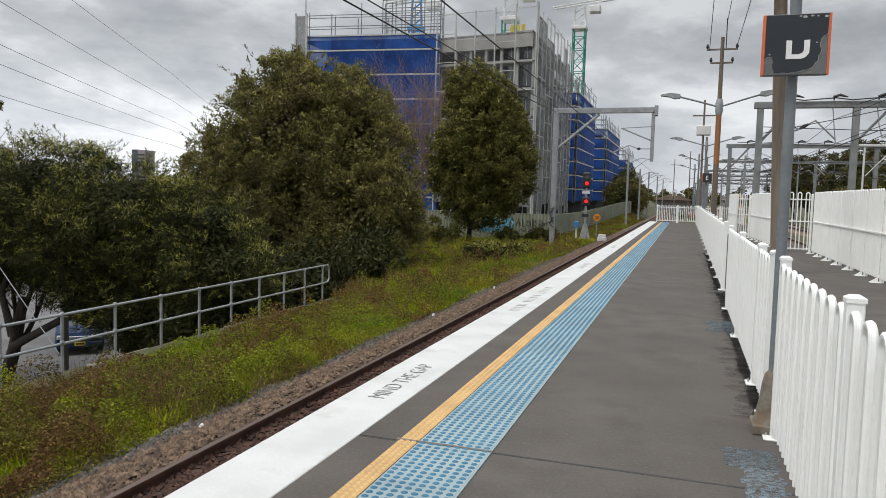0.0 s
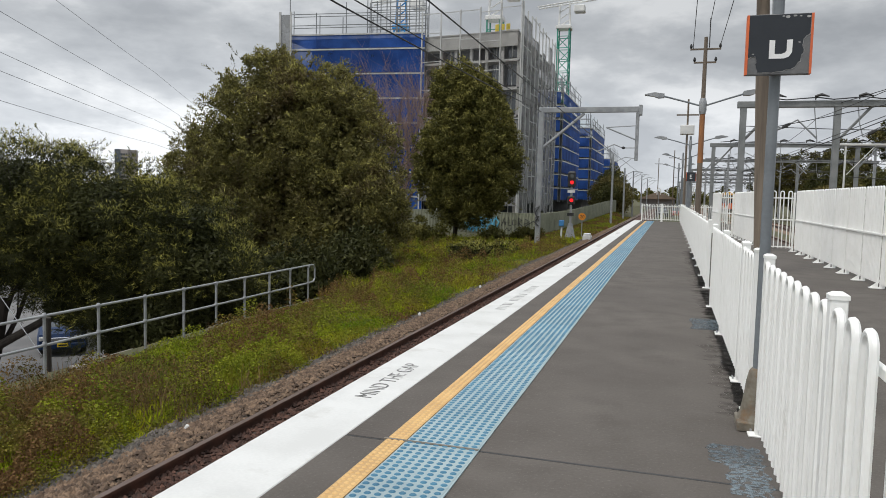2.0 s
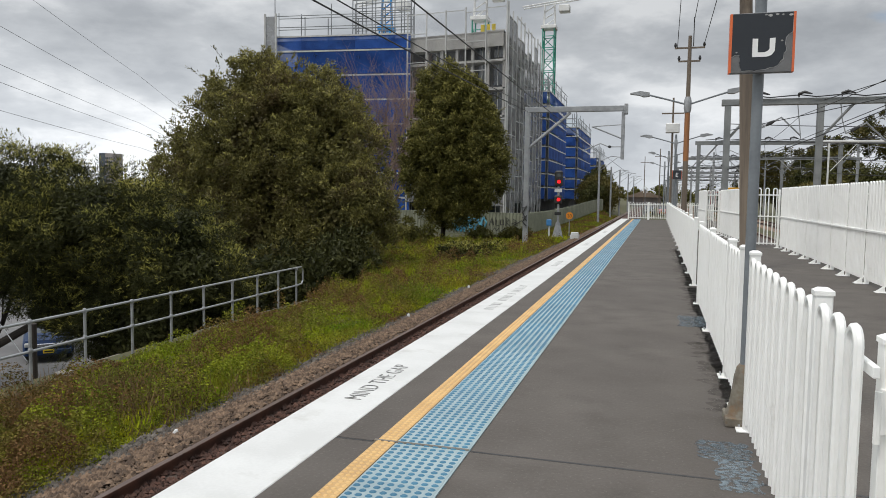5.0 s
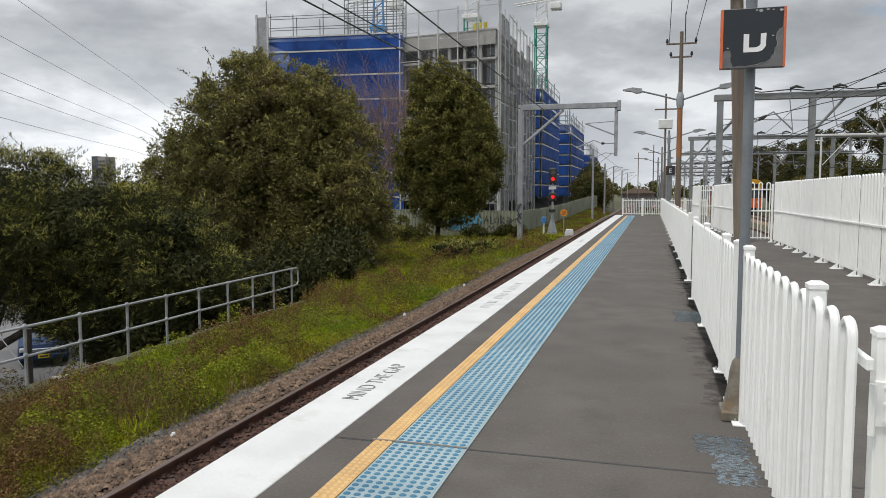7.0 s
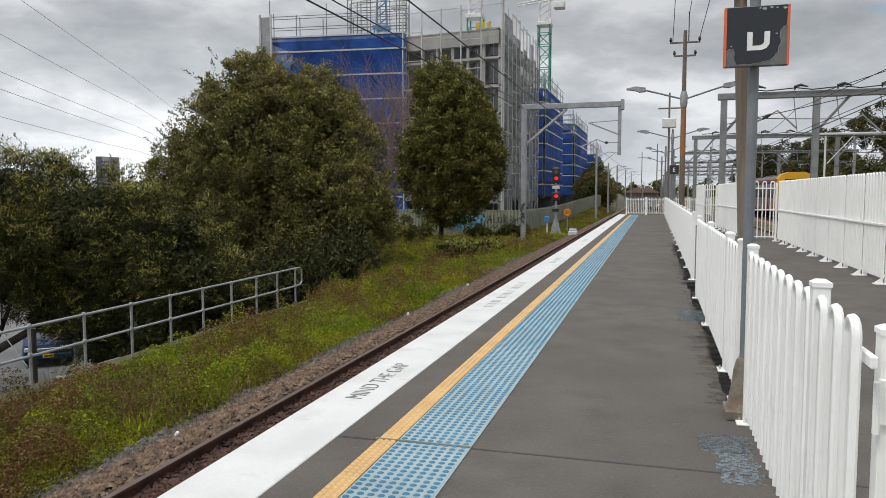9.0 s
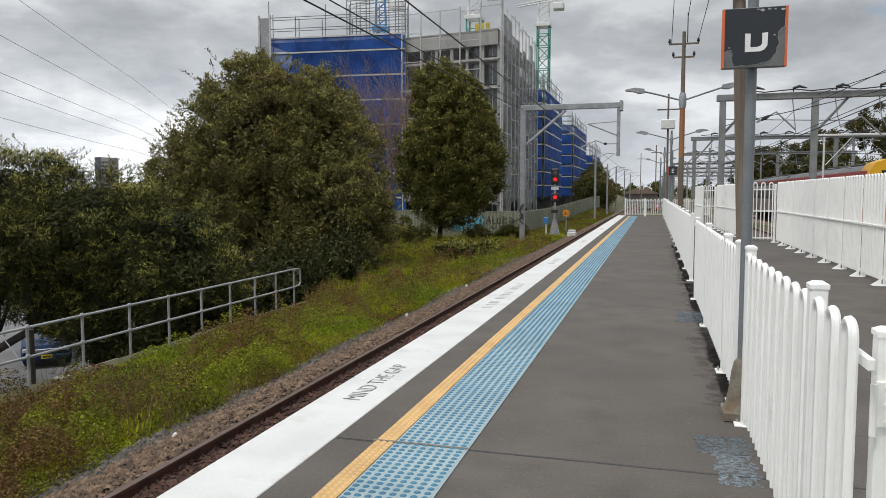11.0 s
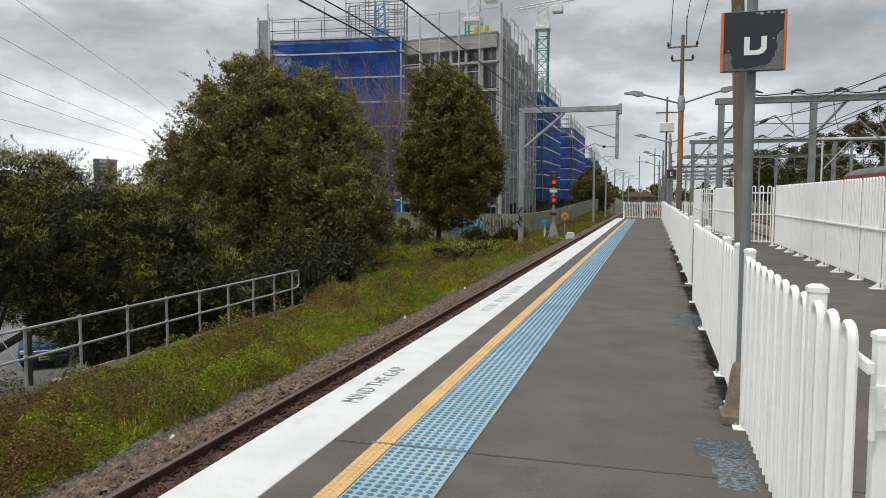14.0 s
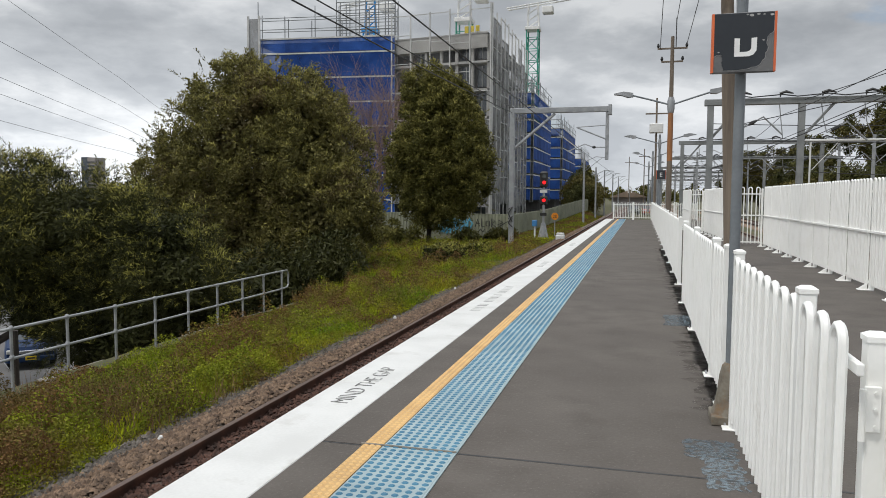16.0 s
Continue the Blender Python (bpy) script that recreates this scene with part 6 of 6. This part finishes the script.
# ---- vehicles in the car park ----
def car(at, heading, paint, label):
    t = thing("car", (0, 0, 0), label, "car", "parked cars")
    body = [(-2.1, 0.3), (-2.15, 0.62), (-2.0, 0.85), (-1.1, 0.98), (1.75, 1.0), (2.1, 0.85), (2.15, 0.45), (2.05, 0.28)]
    s = Shape()
    n = len(body)
    rows = []
    for w, k in ((-0.86, 0.94), (-0.78, 1.0), (0.78, 1.0), (0.86, 0.94)):
        rows.append([(w, a * k, b if k == 1 else 0.3 + (b - 0.3) * 0.86) for a, b in body])
    vs = [p for r in rows for p in r]
    fs = [tuple(range(n))[::-1], tuple(range(3 * n, 4 * n))] + [(j * n + i, j * n + (i + 1) % n, (j + 1) * n + (i + 1) % n, (j + 1) * n + i) for j in range(3) for i in range(n)]
    part("body", s.add(vs, fs), paint, t)
    cab = [(-1.15, 0.97, 0.72), (-0.3, 1.42, 0.58), (1.0, 1.45, 0.58), (1.75, 0.99, 0.7)]
    vs = [(-w, a, b) for a, b, w in cab] + [(w, a, b) for a, b, w in cab]
    for nm, q in (("side_window", (0, 1, 2, 3)), ("side_window", (4, 7, 6, 5)), ("windscreen", (0, 4, 5, 1)), ("rear_window", (2, 6, 7, 3))):
        part(nm, Shape().add([vs[i] for i in q], [(0, 1, 2, 3)]), GLASS, t)
    part("roof", Shape().box(-0.56, 0.56, -0.3, 1.0, 1.41, 1.47, 0.025), paint, t)
    for sx in (-0.6, 0.6):
        part("headlight", Shape().box(sx - 0.2, sx + 0.2, -2.16, -2.0, 0.62, 0.78, 0.03), LAMPGLASS, t)
    part("grille", Shape().box(-0.38, 0.38, -2.19, -2.1, 0.6, 0.74, 0.02), CHROME, t)
    part("bumper", Shape().box(-0.8, 0.8, -2.22, -2.05, 0.3, 0.52, 0.04), paint, t)
    p = part("number_plate", Shape().box(-0.19, 0.19, -2.24, -2.215, 0.38, 0.52), PLATE, t)
    part("plate_bar", Shape().box(-0.14, 0.14, -2.246, -2.238, 0.42, 0.48), BLACK, p)
    for sx in (-0.72, 0.72):
        for y in (-1.35, 1.35):
            w = part("wheel", Shape().tube((sx - 0.1, y, 0.31), (sx + 0.1, y, 0.31), 0.31, 18), TYRE, t)
            part("rim", Shape().tube((sx - 0.106, y, 0.31), (sx + 0.106, y, 0.31), 0.19, 12), CHROME, w)
        part("mirror", Shape().box(sx * 1.25 - 0.08, sx * 1.25 + 0.08, -0.85, -0.72, 0.95, 1.07, 0.03), paint, t)
    t.matrix_basis = pose(*at, 0, 0, heading)
    return t


car((-23.5, 23.8, -4.98), 44, CARBLUE, "dark blue hatchback parked under the tree")
car((-28.6, 32.5, -4.98), 40, CARWHITE, "white car parked behind the trees")
car((-18.2, 12.6, -4.98), 60, CARWHITE, "white car parked below the handrail")


def notice_plate():
    s = thing("notice_plate", (3.0, 25.97, 1.4), "small rust-brown plate fixed to the white fence", "plate")
    part("plate", Shape().box(2.96, 3.04, 25.94, 25.965, 1.42, 1.8, 0.004), RUSTBASE, s)


notice_plate()
car((-1.3, 122, -1.26), 3, TYRE, "dark car parked beyond the platform end")
car((1.0, 123, -1.26), -4, T_RED, "dull red car parked beyond the platform end")


# ---- train ----
def build_train():
    """Two cars, nose at local y = 0, running towards -y."""
    t = thing("train", (11.55, 62, -1.0), "two-car electric train with grey roof, red stripe and orange nose", "train")
    x0, y0, zr = 11.55, 62.0, -1.0
    for k in range(2):
        a, b = y0 + k * 23.7, y0 + k * 23.7 + 23.1
        prof = [(-1.3, 0.9), (1.3, 0.9), (1.42, 1.3), (1.45, 2.9), (1.4, 3.35), (-1.4, 3.35), (-1.45, 2.9), (-1.42, 1.3)]
        c = part("carriage", Shape().prism([(x0 + p, zr + q) for p, q in prof], "y", a, b), T_SILVER, t, "fluted stainless carriage")
        top = [(-1.43, 3.33), (1.43, 3.33), (1.4, 3.74), (1.15, 3.98), (0.6, 4.12), (-0.6, 4.12), (-1.15, 3.98), (-1.4, 3.74)]
        part("roof", Shape().prism([(x0 + p, zr + q) for p, q in top], "y", a + 0.05, b - 0.05), T_ROOF, c, "grey roof")
        for sx in (-1, 1):
            xs = sorted((x0 + sx * 1.40, x0 + sx * 1.465))
            part("stripe", Shape().box(*xs, a + 0.1, b - 0.1, zr + 3.5, zr + 3.72, 0.01), T_RED, c, "red stripe under the roof")
            for ya in (5.2, 16.3):
                xs = sorted((x0 + sx * 1.44, x0 + sx * 1.475))
                part("door", Shape().box(*xs, a + ya, a + ya + 1.5, zr + 1.0, zr + 3.2, 0.02), T_RED, c, "red sliding doors")
            part("window_band", Shape().box(*sorted((x0 + sx * 1.42, x0 + sx * 1.456)), a + 1.2, b - 1.2, zr + 2.1, zr + 3.02, 0.01), BLACK, c, "dark band round the windows")
            for j in range(9):
                yy = a + 1.6 + j * 2.3
                xs = sorted((x0 + sx * 1.43, x0 + sx * 1.47))
                part("window", Shape().box(*xs, yy, yy + 1.4, zr + 2.2, zr + 2.95, 0.01), GLASS, c)
        for j, (ya, yb) in enumerate(((3, 6.4), (8.5, 12.5), (14.6, 18.0))):
            part("roof_unit", Shape().box(x0 - 0.75, x0 + 0.75, a + ya, a + yb, zr + 4.08, zr + 4.2, 0.05), BLACK if j != 1 else T_ROOF, c, "low roof equipment cover")
        for yy in (a + 3.5, b - 3.5):
            bg = part("bogie", Shape().box(x0 - 1.1, x0 + 1.1, yy - 1.5, yy + 1.5, zr + 0.35, zr + 0.9, 0.05), BLACK, c)
            for dy in (-1.1, 1.1):
                part("wheel", Shape().tube((x0 - 0.8, yy + dy, zr + 0.46), (x0 + 0.8, yy + dy, zr + 0.46), 0.46, 14), RAILM, c)
    n = part("nose", Shape().prism([(x0 + p, zr + q) for p, q in [(-1.4, 0.8), (1.4, 0.8), (1.44, 2.0), (-1.44, 2.0)]], "y", y0 - 0.35, y0 - 0.005), T_OR, t, "orange lower nose")
    part("brow", Shape().prism([(x0 + p, zr + q) for p, q in [(-1.46, 3.0), (1.46, 3.0), (1.44, 3.7), (1.2, 4.1), (0.6, 4.3), (-0.6, 4.3), (-1.2, 4.1), (-1.44, 3.7)]], "y", y0 - 0.45, y0 + 1.3), T_YEL, t, "yellow dome above the windscreen")
    part("destination_glass", Shape().box(x0 - 0.95, x0 + 0.95, y0 - 0.48, y0 - 0.44, zr + 3.25, zr + 3.72, 0.01), BLACK, t, "dark destination window")
    for sx in (-1, 1):
        part("cab_side", Shape().box(*sorted((x0 + sx * 1.43, x0 + sx * 1.47)), y0 + 0.02, y0 + 2.1, zr + 0.95, zr + 3.02, 0.01), T_OR, t, "orange cab side")
    part("windscreen", Shape().box(x0 - 1.38, x0 + 1.38, y0 - 0.3, y0 - 0.01, zr + 2.0, zr + 3.0, 0.03), GLASS, t)
    for sx in (-1, 0, 1):
        part("pillar", Shape().box(x0 + sx * 1.36 - 0.07, x0 + sx * 1.36 + 0.07, y0 - 0.36, y0 - 0.01, zr + 2.0, zr + 3.0, 0.01), T_YEL, t)
    for sx in (-1, 1):
        part("headlight", Shape().tube((x0 + sx * 0.95, y0 - 0.39, zr + 1.5), (x0 + sx * 0.95, y0 - 0.34, zr + 1.5), 0.13, 12), LAMPGLASS, t)
    part("tail_end", Shape().box(x0 - 1.4, x0 + 1.4, y0 + 46.82, y0 + 47.0, zr + 0.9, zr + 3.7, 0.05), T_RED, t, "dull red rear end")
    part("coupler", Shape().box(x0 - 0.2, x0 + 0.2, y0 + 23.0, y0 + 23.8, zr + 0.7, zr + 1.0), BLACK, t)
    part("gangway", Shape().box(x0 - 0.6, x0 + 0.6, y0 + 23.05, y0 + 23.75, zr + 1.1, zr + 3.2), BLACK, t)
    return t


train = build_train()


# ---- movement ----
def motions():
    speed = 14.1
    walk(train, [(t, pose(11.55, 69.0 - speed * (t - 9.0), -1.0)) for t in (0.0, 4.0, 8.0, 12.0, 16.0)])


motions()
